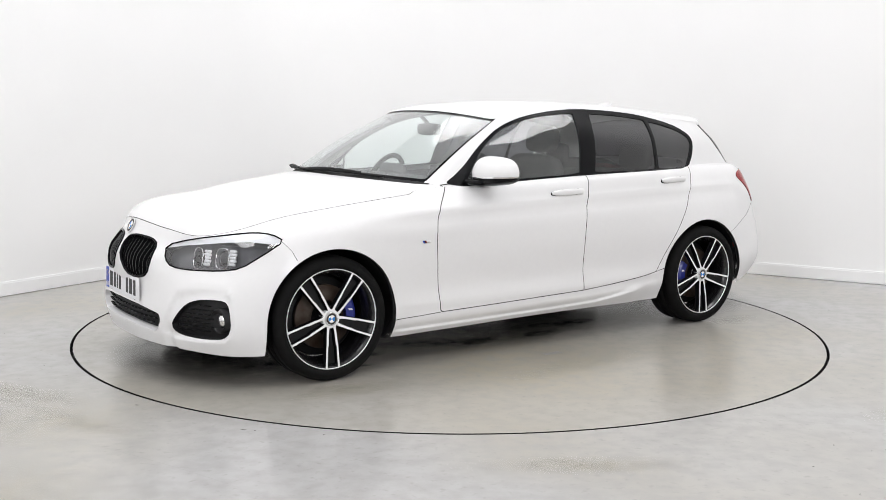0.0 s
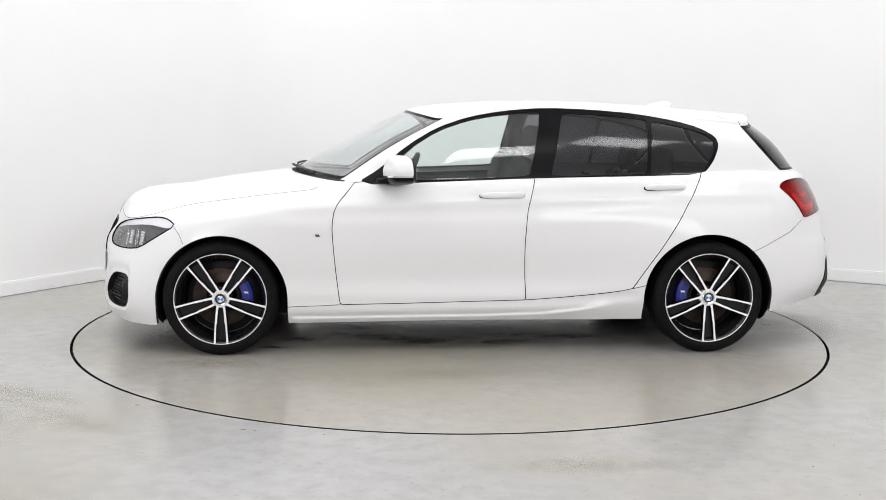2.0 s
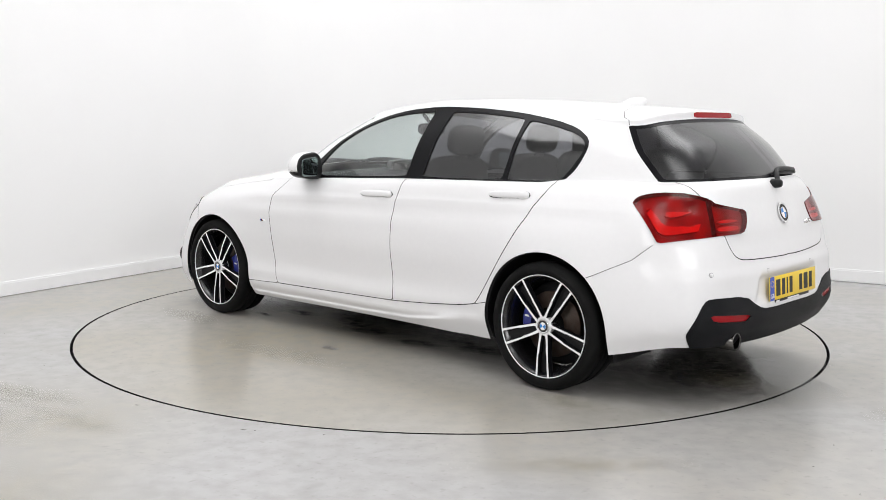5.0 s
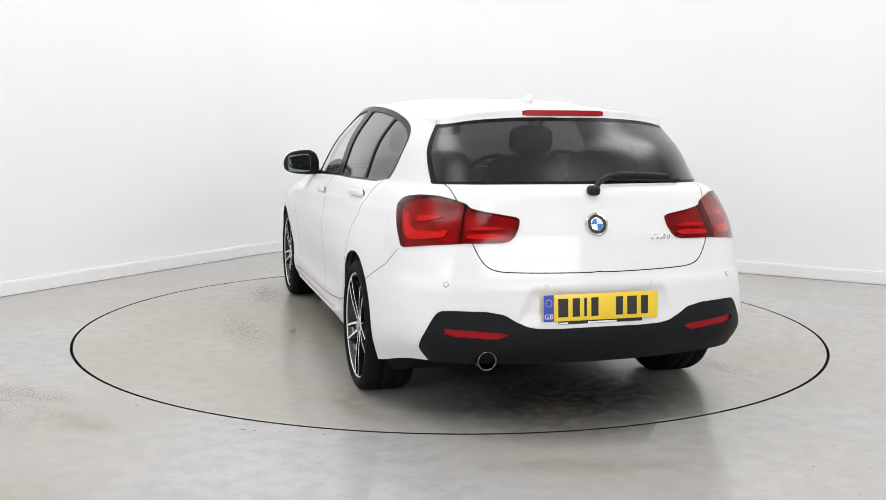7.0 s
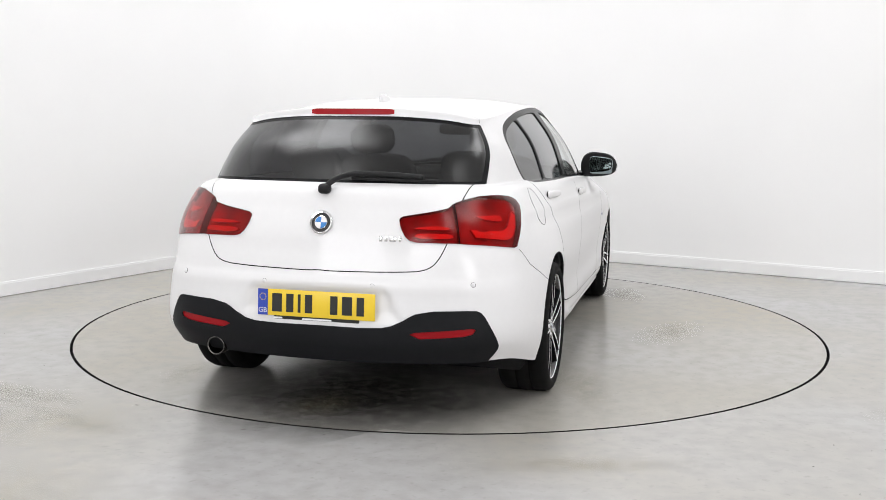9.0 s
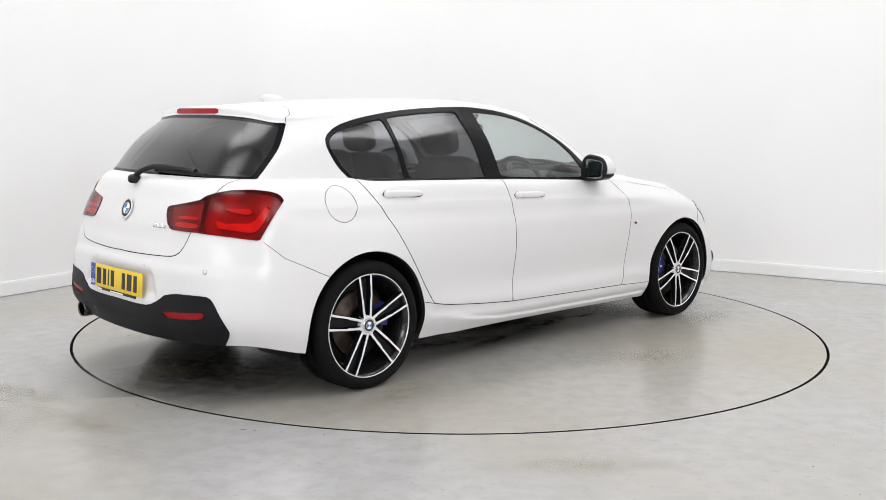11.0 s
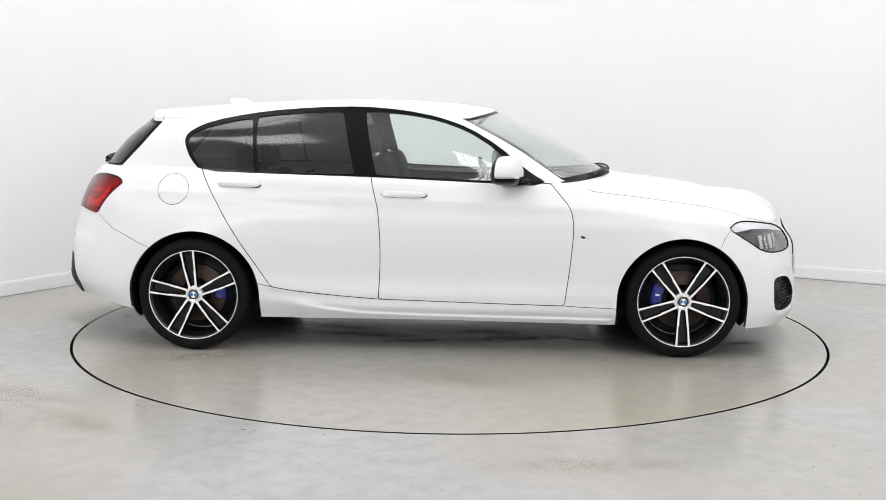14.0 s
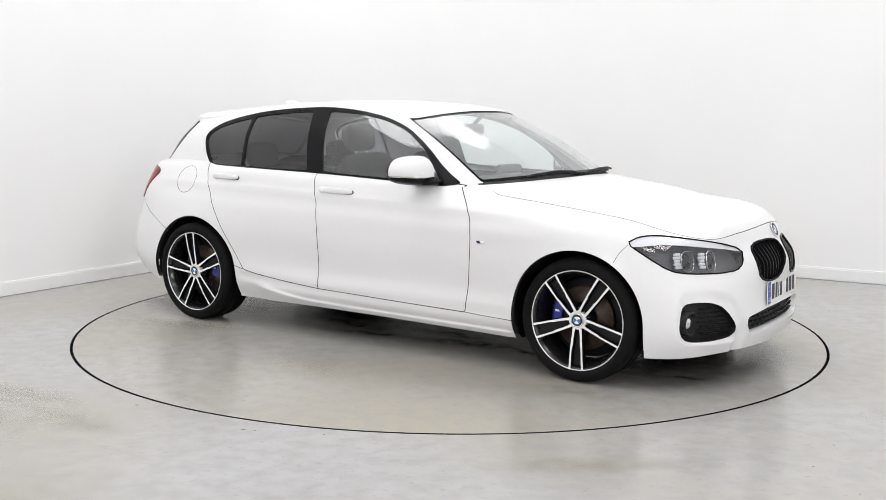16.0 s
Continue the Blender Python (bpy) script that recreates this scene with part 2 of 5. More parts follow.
def sweep(points, r, n=8):
    """A round bar along points."""
    P = [Vector(p) for p in points]
    V, F = [], []
    for i, p in enumerate(P):
        t = (P[min(i + 1, len(P) - 1)] - P[max(i - 1, 0)]).normalized()
        s = t.orthogonal().normalized() if i == 0 else (s - t * s.dot(t)).normalized()
        w = t.cross(s)
        V += [tuple(p + r * (math.cos(2 * math.pi * k / n) * s + math.sin(2 * math.pi * k / n) * w)) for k in range(n)]
    for i in range(len(P) - 1):
        F += [(i * n + k, i * n + (k + 1) % n, (i + 1) * n + (k + 1) % n, (i + 1) * n + k) for k in range(n)]
    F += [tuple(range(n)), tuple((len(P) - 1) * n + k for k in reversed(range(n)))]
    return V, F


def chaikin(P, times=2, closed=True):
    P = [np.array(p, float) for p in P]
    for _ in range(times):
        Q = []
        n = len(P)
        for i in range(n if closed else n - 1):
            a, b = P[i], P[(i + 1) % n]
            Q += [a * 0.78 + b * 0.22, a * 0.22 + b * 0.78]
        P = Q if closed else [P[0]] + Q + [P[-1]]
    return np.array(P)


def inside(poly, x, y):
    """Signed distance to a closed outline, negative inside."""
    P = np.asarray(poly, float)
    Q = np.roll(P, -1, axis=0)
    best = np.full(len(x), 1e9)
    odd = np.zeros(len(x), bool)
    for (ax, ay), (bx, by) in zip(P, Q):
        ex, ey = bx - ax, by - ay
        t = np.clip(((x - ax) * ex + (y - ay) * ey) / max(ex * ex + ey * ey, 1e-12), 0, 1)
        best = np.minimum(best, np.hypot(x - ax - t * ex, y - ay - t * ey))
        if ay != by:
            odd ^= ((ay > y) != (by > y)) & (x < (bx - ax) * (y - ay) / (by - ay) + ax)
    return np.where(odd, -best, best)


def clip(V, F, f):
    """Cuts triangles along f = 0. Returns the vertices, the faces inside and the faces outside."""
    sign = f < 0
    s = sign[F]
    cnt = s.sum(axis=1)
    ins, outs = [tuple(t) for t in F[cnt == 3]], [tuple(t) for t in F[cnt == 0]]
    extra, cache = [], {}
    n0 = len(V)

    def cut(a, b):
        key = (a, b) if a < b else (b, a)
        if key not in cache:
            w = f[key[0]] / (f[key[0]] - f[key[1]])
            extra.append(V[key[0]] * (1 - w) + V[key[1]] * w)
            cache[key] = n0 + len(extra) - 1
        return cache[key]

    for t in F[(cnt == 1) | (cnt == 2)]:
        k = sign[t]
        lone = int(np.argmax(k)) if k.sum() == 1 else int(np.argmin(k))
        a, b, c = int(t[lone]), int(t[(lone + 1) % 3]), int(t[(lone + 2) % 3])
        ab, ac = cut(a, b), cut(a, c)
        one, two = (ins, outs) if k.sum() == 1 else (outs, ins)
        one.append((a, ab, ac))
        two.append((ab, b, c))
        two.append((ab, c, ac))
    V2 = np.vstack([V, np.array(extra)]) if extra else V
    as_faces = lambda q: np.array(q, dtype=int).reshape(-1, 3)
    return V2, as_faces(ins), as_faces(outs)


def compact(V, F):
    used = np.unique(F)
    idx = np.full(len(V), -1)
    idx[used] = np.arange(len(used))
    return V[used], idx[F]


def sunk(V, F, d):
    """Moves a piece in along its normals by d (out where negative)."""
    W = V.copy()
    W[:, :3] -= W[:, 5:8] * d
    return W, F


def border(F):
    seen = {}
    for t in F:
        for a, b in ((t[0], t[1]), (t[1], t[2]), (t[2], t[0])):
            seen[(a, b)] = seen.get((a, b), 0) + 1
    return [(a, b) for a, b in seen if (b, a) not in seen]


def walls(V, F, d0, d1):
    """The strip that joins a piece's edge at depth d0 to its edge at depth d1."""
    E = border(F)
    W, G = [], []
    for a, b in E:
        if abs(V[a, 1]) < 1e-4 and abs(V[b, 1]) < 1e-4:
            continue
        o = len(W)
        for k, d in ((a, d0), (b, d0), (b, d1), (a, d1)):
            W.append(tuple(V[k, :3] - V[k, 5:8] * d))
        G.append((o, o + 1, o + 2, o + 3))
    return W, G


def flip_y(V):
    W = np.array(V, float).copy()
    W[:, 1] *= -1
    if W.shape[1] > 6:
        W[:, 6] *= -1
    return W


# ================= the room =================
# plan of the wall's foot: two straight walls that meet in a rounded corner, closed round behind the camera
LEFT_DIR, RIGHT_DIR = Vector((0.5112, 0.8595)), Vector((-0.8647, 0.5023))
LEFT_AT, RIGHT_AT = Vector((-2.386, 2.153)), Vector((2.385, 2.292))


def wall_plan():
    det = LEFT_DIR.x * -RIGHT_DIR.y + LEFT_DIR.y * RIGHT_DIR.x
    d = RIGHT_AT - LEFT_AT
    a = (d.x * -RIGHT_DIR.y + d.y * RIGHT_DIR.x) / det
    corner = LEFT_AT + a * LEFT_DIR
    back = 1.5
    p0, p2 = corner - LEFT_DIR * back, corner - RIGHT_DIR * back
    arc = [p0 * (1 - t) ** 2 + corner * 2 * t * (1 - t) + p2 * t * t for t in [i / 16 for i in range(17)]]
    start = LEFT_AT - LEFT_DIR * 6.0
    end = RIGHT_AT - RIGHT_DIR * 6.0
    return [start] + arc + [end], start, end


PLAN, PL0, PL1 = wall_plan()
RING = PLAN + [Vector((PL1.x, -11.0)), Vector((PL0.x, -11.0))]


def band(points, z0, z1, out, name, mat, closed=False):
    """An upright band of thickness out along a plan line."""
    n = len(points)
    V, F = [], []
    for i, p in enumerate(points):
        a = points[(i - 1) % n] if closed or i > 0 else p
        b = points[(i + 1) % n] if closed or i < n - 1 else p
        t = (b - a).normalized()
        nrm = Vector((-t.y, t.x))
        q = p + nrm * out
        V += [(p.x, p.y, z0), (p.x, p.y, z1), (q.x, q.y, z1), (q.x, q.y, z0)]
    for i in range(n if closed else n - 1):
        j = (i + 1) % n
        for k in range(4):
            F.append((i * 4 + k, j * 4 + k, j * 4 + (k + 1) % 4, i * 4 + (k + 1) % 4))
    return part(name, V, F, mat, None, smooth=False)


wall_back = band(PLAN, -0.02, CEIL, 0.15, "wall_back", WALL)
wall_back.data.polygons.foreach_set("use_smooth", np.full(len(wall_back.data.polygons), True))
wall_back.data.set_sharp_from_angle(angle=radians(25))
tagged(wall_back, "smooth white studio wall with a rounded corner", "wall", kind="structure")
for nm, pts in (("wall_right", [PLAN[-1], RING[-2]]), ("wall_front", [RING[-2], RING[-1]]), ("wall_left", [RING[-1], PLAN[0]])):
    tagged(band(pts, -0.02, CEIL, 0.15, nm, WALL), "plain white painted studio wall", "wall", kind="structure")


def skirting():
    ob = band(PLAN, 0.004, 0.092, -0.016, "baseboard", BASE)
    lip = band(PLAN, 0.092, 0.104, -0.010, "baseboard_top", BASE)
    lip.name = "cap"
    lip.parent = ob
    ob.data.polygons.foreach_set("use_smooth", np.full(len(ob.data.polygons), True))
    ob.data.set_sharp_from_angle(angle=radians(25))
    tagged(ob, "low white gloss skirting board along the studio wall", "baseboard", kind="structure")


skirting()


def floors():
    n = 160
    r0 = TABLE_R + 0.008
    V = [(r0 * math.cos(2 * math.pi * i / n), r0 * math.sin(2 * math.pi * i / n), z) for z in (0.0, -0.06) for i in range(n)]
    V += [(14 * math.cos(2 * math.pi * i / n), 14 * math.sin(2 * math.pi * i / n), 0.0) for i in range(n)]
    F = []
    for i in range(n):
        j = (i + 1) % n
        F += [(i, 2 * n + i, 2 * n + j, j), (n + i, i, j, n + j)]
    tagged(part("floor", V, F, [FLOOR, GAP], None, slots=[0, 1] * n, smooth=False), "light grey sealed screed floor with faint stains", "floor", kind="structure")
    pit = part("turntable_pit", [(r * math.cos(2 * math.pi * i / n), r * math.sin(2 * math.pi * i / n), -0.05) for r in (2.0, r0 + 0.02) for i in range(n)],
               [(i, n + i, n + (i + 1) % n, (i + 1) % n) for i in range(n)], GAP, None, smooth=False)
    tagged(pit, "dark shadow gap round the turntable", "gap", kind="structure")
    r1 = TABLE_R - 0.008
    table = part("turntable", [(r1 * math.cos(2 * math.pi * i / n), r1 * math.sin(2 * math.pi * i / n), z) for z in (0.0, -0.045) for i in range(n)],
                 [tuple(range(n)), tuple(reversed(range(n, 2 * n)))] + [(i, n + i, n + (i + 1) % n, (i + 1) % n) for i in range(n)], [TABLE_FLOOR, GAP], None, slots=[0, 1] + [1] * n, smooth=False)
    tagged(table, "round floor-level turntable of grey screed, scuffed and stained", "turntable")
    top = part("ceiling", [(-11, -12, CEIL), (11, -12, CEIL), (11, 8, CEIL), (-11, 8, CEIL), (-11, -12, CEIL + .1), (11, -12, CEIL + .1), (11, 8, CEIL + .1), (-11, 8, CEIL + .1)],
               [(0, 3, 2, 1), (4, 5, 6, 7), (0, 1, 5, 4), (1, 2, 6, 5), (2, 3, 7, 6), (3, 0, 4, 7)], CEILING, None, smooth=False)
    tagged(top, "plain white studio ceiling", "ceiling", kind="structure")
    return table


TURNTABLE = floors()


# ================= the car: body surface =================
# x forward, y to the car's left, z up; origin on the ground between the axles.
# Each line runs from the middle of the nose round the left side to the middle of the tail.
LOW = [(2.092, 0, .19), (2.070, .30, .19), (1.982, .56, .185), (1.84, .74, .17), (1.62, .83, .165), (1.345, .845, .165), (.95, .795, .172), (.55, .795, .178),
       (0, .795, .184), (-.5, .795, .184), (-.95, .81, .184), (-1.345, .85, .20), (-1.70, .845, .228), (-1.94, .77, .285), (-2.07, .64, .29), (-2.12, .38, .28), (-2.14, 0, .275)]
SILL = [(2.115, 0, .27), (2.09, .30, .27), (2.01, .57, .265), (1.87, .765, .26), (1.64, .845, .26), (1.345, .865, .27), (.95, .842, .238), (.55, .845, .242),
        (0, .847, .248), (-.5, .849, .256), (-.95, .856, .29), (-1.345, .875, .33), (-1.72, .868, .33), (-1.97, .80, .37), (-2.11, .655, .37), (-2.165, .38, .36), (-2.18, 0, .36)]
LOWER = [(2.10, 0, .44), (2.075, .30, .44), (1.99, .57, .44), (1.86, .755, .44), (1.64, .85, .44), (1.345, .878, .45), (.95, .852, .42), (.55, .848, .42),
         (0, .848, .42), (-.5, .85, .43), (-.95, .862, .45), (-1.345, .888, .48), (-1.72, .868, .49), (-1.97, .80, .50), (-2.105, .655, .50), (-2.165, .38, .50), (-2.185, 0, .50)]
MID = [(2.115, 0, .60), (2.065, .30, .60), (1.935, .55, .59), (1.80, .735, .59), (1.61, .835, .60), (1.345, .87, .64), (.95, .868, .62), (.55, .868, .62),
       (0, .868, .62), (-.5, .868, .62), (-.95, .872, .64), (-1.345, .882, .66), (-1.70, .852, .65), (-1.94, .785, .65), (-2.09, .63, .65), (-2.14, .36, .65), (-2.165, 0, .65)]
CREASE = [(2.052, 0, .715), (1.990, .32, .69), (1.872, .56, .69), (1.74, .72, .70), (1.60, .795, .715), (1.345, .845, .75), (.95, .862, .79), (.55, .860, .82),
          (0, .852, .84), (-.5, .848, .86), (-.95, .838, .87), (-1.345, .82, .87), (-1.66, .80, .87), (-1.868, .762, .87), (-2.022, .565, .90), (-2.072, .35, .90), (-2.098, 0, .90)]
EDGE = [(2.022, 0, .774), (1.968, .32, .743), (1.885, .52, .722), (1.755, .622, .748), (1.55, .690, .806), (1.30, .732, .846), (.97, .768, .888), (.60, .785, .925),
        (0, .805, .945), (-.5, .805, .965), (-.95, .79, .982), (-1.345, .735, .995), (-1.64, .712, 1.0), (-1.84, .655, 1.0), (-1.960, .52, 1.003), (-2.022, .30, 1.005), (-2.046, 0, 1.005)]
HOOD = [(1.57, 0, .902), (1.52, .28, .891), (1.43, .45, .876), (1.33, .55, .868), (1.18, .635, .872), (1.0, .70, .890), (.78, .742, .918), (.52, .772, .937),
        (0, .792, .952), (-.5, .793, .971), (-.95, .779, .988), (-1.345, .726, 1.001), (-1.63, .692, 1.006), (-1.83, .64, 1.004), (-1.950, .517, 1.007), (-2.013, .30, 1.009), (-2.037, 0, 1.009)]
COWL = [(1.0, 0, .983), (.98, .22, .978), (.92, .42, .970), (.83, .57, .958), (.745, .655, .948), (.68, .70, .943), (.62, .725, .938), (.45, .757, .942),
        (0, .777, .956), (-.5, .779, .975), (-.95, .766, .991), (-1.345, .714, 1.005), (-1.62, .682, 1.012), (-1.82, .632, 1.008), (-1.939, .513, 1.011), (-2.002, .30, 1.013), (-2.026, 0, 1.013)]
ROOF = [(.29, 0, 1.352), (.275, .20, 1.348), (.24, .36, 1.335), (.19, .46, 1.320), (.13, .535, 1.305), (.07, .562, 1.312), (0, .575, 1.325), (-.15, .587, 1.345),
        (-.30, .595, 1.354), (-.55, .598, 1.357), (-.95, .588, 1.338), (-1.30, .568, 1.306), (-1.52, .555, 1.290), (-1.635, .528, 1.293), (-1.685, .42, 1.314), (-1.724, .25, 1.328), (-1.738, 0, 1.332)]
RIDGE_X = [.29, .25, .20, .13, .05, 0, -.08, -.2, -.35, -.58, -.95, -1.3, -1.5, -1.6, -1.67, -1.72, -1.738]


def body_rings():
    arr = [np.array(q, float) for q in (LOW, SILL, LOWER, MID, CREASE, EDGE, HOOD, COWL)]
    cowl, roof = arr[-1], np.array(ROOF, float)
    # the glass bulges out between cowl and roof
    mid = (cowl + roof) / 2
    away = np.stack([mid[:, 0] + 0.45, mid[:, 1] * 1.6, np.full(len(mid), 0.5)], 1)
    away /= np.linalg.norm(away, axis=1)[:, None]
    mid += away * np.where(np.arange(len(mid)) >= 13, 0.014, 0.028)[:, None]
    under = roof * 0.96 + mid * 0.04
    # the spoiler overhangs the rear glass
    under[13:] = np.array([(-1.638, .533, 1.266), (-1.688, .422, 1.284), (-1.727, .25, 1.297), (-1.742, 0, 1.300)])
    under[12] = (-1.53, .560, 1.272)
    rx = np.array(RIDGE_X)
    rz = np.interp(-rx, [-.29, -.1, .2, .45, .8, 1.2, 1.5, 1.75], [1.352, 1.381, 1.400, 1.404, 1.398, 1.376, 1.354, 1.332])
    ridge = np.stack([rx, 0 * rx, rz], 1)
    half = np.stack([(roof[:, 0] + rx) / 2, roof[:, 1] * 0.58, rz - (rz - roof[:, 2]) * 0.24], 1)
    return arr + [mid, under, roof, half, ridge]


FOG_HOLLOW = [(.47, .27), (.60, .455), (.78, .488), (.99, .486), (1.035, .44), (1.045, .31), (1.0, .24), (.78, .234), (.55, .238)]
PLATE_HOLLOW = [(-.2, .47), (.37, .455), (.31, .60), (-.2, .605)]
SHARP = {7, 9, 10}
STEPS = [10, 8, 8, 8, 9, 14, 12, 12, 12, 3, 8, 8]
NCOL = 300


def hermite(p0, p1, m0, m1, t):
    return p0 * (2 * t ** 3 - 3 * t ** 2 + 1) + m0 * (t ** 3 - 2 * t ** 2 + t) + p1 * (-2 * t ** 3 + 3 * t ** 2) + m1 * (t ** 3 - t ** 2)


def press(G):
    """Pressed-in forms: the fold under the shoulder, the skirt's undercut, hollows round the fog lamps and the rear plate."""
    x, y, z = G[..., 0], G[..., 1], G[..., 2]

    def fade(a, b, w):
        t = np.clip((w - a) / (b - a), 0, 1)
        return t * t * (3 - 2 * t)
    on_side = fade(-1.85, -1.6, x) * fade(1.25, .85, x) * (y > .6)
    zc = .795 + (.9 - x) * .026
    flank = -.0075 * np.exp(-((z - zc + .030) / .032) ** 2) + .0045 * np.exp(-((z - zc - .022) / .020) ** 2)
    skirt = -.010 * np.exp(-((z - .292 - np.clip(-x - .3, 0, 1) * .05) / .014) ** 2) * fade(-.99, -.90, x) * fade(1.0, .93, x)
    # the skirt's blade, rising and fading out before the rear wheel
    ledge = np.interp(x, [-.80, -.72, -.60, -.42, -.1, .9], [.282, .272, .248, .226, .216, .206])
    blade = .017 * fade(ledge + .008, ledge - .008, z) * fade(-.84, -.70, x) * fade(1.0, .93, x)
    u = y + 2.1 - x
    shape = inside(np.array(FOG_HOLLOW), u.ravel(), z.ravel()).reshape(z.shape)
    hollow = fade(.002, -.020, shape) * (x > 1.4)
    notch = .020 * np.exp(-((y - .485) / .022) ** 2) * fade(.335, .235, z) * (x > 1.7)
    plate_ = inside(np.array(PLATE_HOLLOW), y.ravel(), z.ravel()).reshape(z.shape)
    dent = fade(.004, -.035, plate_) * (x < -1.9)
    tail = .006 * np.exp(-((z - .60) / .03) ** 2) * (x < -1.8) - .004 * np.exp(-((z - .655) / .018) ** 2) * (x < -1.9) - .007 * np.exp(-((z - .735) / .028) ** 2) * (x < -1.9) * fade(.56, .46, y)
    G[..., 1] += (flank + skirt + blade) * on_side - hollow * .003
    G[..., 0] -= hollow * .012 + notch
    G[..., 0] += dent * .016 - tail


def body_grid():
    rings = body_rings()
    ref = (rings[3] + rings[5]) / 2
    knots = np.concatenate([[0], np.cumsum(np.linalg.norm(np.diff(ref, axis=0), axis=1))])
    u = np.linspace(0, knots[-1], NCOL + 1)
    seg = np.clip(np.searchsorted(knots, u, side="right") - 1, 0, len(knots) - 2)
    h = np.diff(knots)
    t = (u - knots[seg]) / h[seg]
    dense = []
    for r in rings:
        ext = np.vstack([r[1] * (1, -1, 1), r, r[-2] * (1, -1, 1)])
        kk = np.concatenate([[-h[0]], knots, [knots[-1] + h[-1]]])
        slope = np.diff(ext, axis=0) / np.diff(kk)[:, None]
        hh = np.diff(kk)
        tan = (slope[:-1] * hh[1:, None] + slope[1:] * hh[:-1, None]) / (hh[1:] + hh[:-1])[:, None]
        d = hermite(r[seg], r[seg + 1], tan[seg] * h[seg][:, None], tan[seg + 1] * h[seg][:, None], t[:, None])
        d[:, 1] = np.maximum(d[:, 1], 0)
        d[0, 1] = d[-1, 1] = 0
        dense.append(d)
    R = np.array(dense)
    L = np.maximum(np.linalg.norm(np.diff(R, axis=0), axis=2), 1e-4)
    rows, vs = [], []
    for i in range(len(R) - 1):
        ch = R[i + 1] - R[i]

        def tangent(k, own):
            if k in SHARP or k == 0:
                return own
            if k == len(R) - 1:
                w = own.copy()
                w[:, 2] *= 0.15
                return w
            a, b = (R[k] - R[k - 1]) / L[k - 1][:, None], (R[k + 1] - R[k]) / L[k][:, None]
            w = (a * L[k][:, None] + b * L[k - 1][:, None]) / (L[k] + L[k - 1])[:, None]
            return w * L[i][:, None]
        m0, m1 = tangent(i, ch), tangent(i + 1, ch)
        n = STEPS[i]
        for q in range(n):
            rows.append(hermite(R[i], R[i + 1], m0, m1, q / n))
            vs.append(i + q / n)
    rows.append(R[-1])
    vs.append(len(R) - 1)
    G = np.array(rows)
    press(G)
    G[:, 0, 1] = G[:, -1, 1] = 0
    nr, nc = G.shape[:2]
    sidx = seg + t
    # smooth normals of the whole sheet, mirrored at the middle
    du = np.zeros_like(G)
    du[:, 1:-1] = G[:, 2:] - G[:, :-2]
    du[:, 0], du[:, -1] = (0, 1, 0), (0, -1, 0)
    dv = np.zeros_like(G)
    dv[1:-1] = G[2:] - G[:-2]
    dv[0], dv[-1] = G[1] - G[0], G[-1] - G[-2]
    dv[-1] = dv[-2]
    N = np.cross(du, dv)
    ln = np.linalg.norm(N, axis=2)
    N[ln < 1e-9] = (0, 0, 1)
    N /= np.linalg.norm(N, axis=2)[:, :, None]
    cen = np.array([-0.2, 0, 0.6])
    flip = np.sum(N * (G - cen), axis=2) < 0
    N[flip] *= -1
    N[-1] = (0, 0, 1)
    N[-1, 0], N[-1, -1] = N[-2, 0], N[-2, -1]
    S = np.broadcast_to(sidx, (nr, nc))
    VV = np.broadcast_to(np.array(vs)[:, None], (nr, nc))
    V = np.concatenate([G, S[..., None], VV[..., None], N], axis=2).reshape(-1, 8)
    F = []
    for i in range(nr - 1):
        a = np.arange(nc - 1) + i * nc
        F.append(np.stack([a, a + nc, a + nc + 1], 1))
        F.append(np.stack([a, a + nc + 1, a + 1], 1))
    F = np.vstack(F)
    # outward winding
    n = np.cross(V[F[:, 1], :3] - V[F[:, 0], :3], V[F[:, 2], :3] - V[F[:, 0], :3])
    area = np.linalg.norm(n, axis=1)
    avg = V[F].mean(axis=1)[:, 5:8]
    bad = (n * avg).sum(1) < 0
    F[bad] = F[bad][:, ::-1]
    return V, F[area > 1e-12]



# ---- outlines on the side, as (x, z) ----
ARCH_F, ARCH_R = (1.337, 0.305, 0.354), (-1.341, 0.305, 0.362)
DLO = [(.63, .926), (.486, 1.012), (.334, 1.141), (.167, 1.240), (-.004, 1.299), (-.2, 1.336), (-.437, 1.355), (-.711, 1.347), (-.969, 1.326), (-1.2, 1.288), (-1.34, 1.250),
       (-1.425, 1.200), (-1.438, 1.15), (-1.40, 1.06), (-1.335, .990), (-.9, .981), (-.379, .969), (.132, .948)]
GLASS_F = [(.47, .950), (.44, .99), (.32, 1.128), (.16, 1.228), (0, 1.283), (-.15, 1.311), (-.30, 1.324), (-.395, 1.329), (-.415, 1.32), (-.345, 1.0), (-.335, .978), (.1, .960)]
GLASS_R = [(-.455, .98), (-.465, 1.0), (-.535, 1.315), (-.55, 1.328), (-.75, 1.321), (-1.01, 1.297), (-1.03, 1.284), (-1.0, 1.01), (-.985, .99)]
GLASS_Q = [(-1.018, .992), (-1.022, 1.01), (-1.05, 1.277), (-1.065, 1.286), (-1.2, 1.262), (-1.335, 1.228), (-1.406, 1.188), (-1.417, 1.14), (-1.37, 1.06), (-1.325, 1.003), (-1.29, .995)]
DOOR_F = [(.62, .945), (.64, .915), (.725, .815), (.742, .72), (.737, .615), (.722, .45), (.703, .30), (.698, .28), (.675, .2805), (.3, .287), (-.295, .3015), (-.319, .302), (-.3175, .325), (-.310, .45), (-.306, .605), (-.319, .788), (-.345, .89), (-.371, 1.0)]
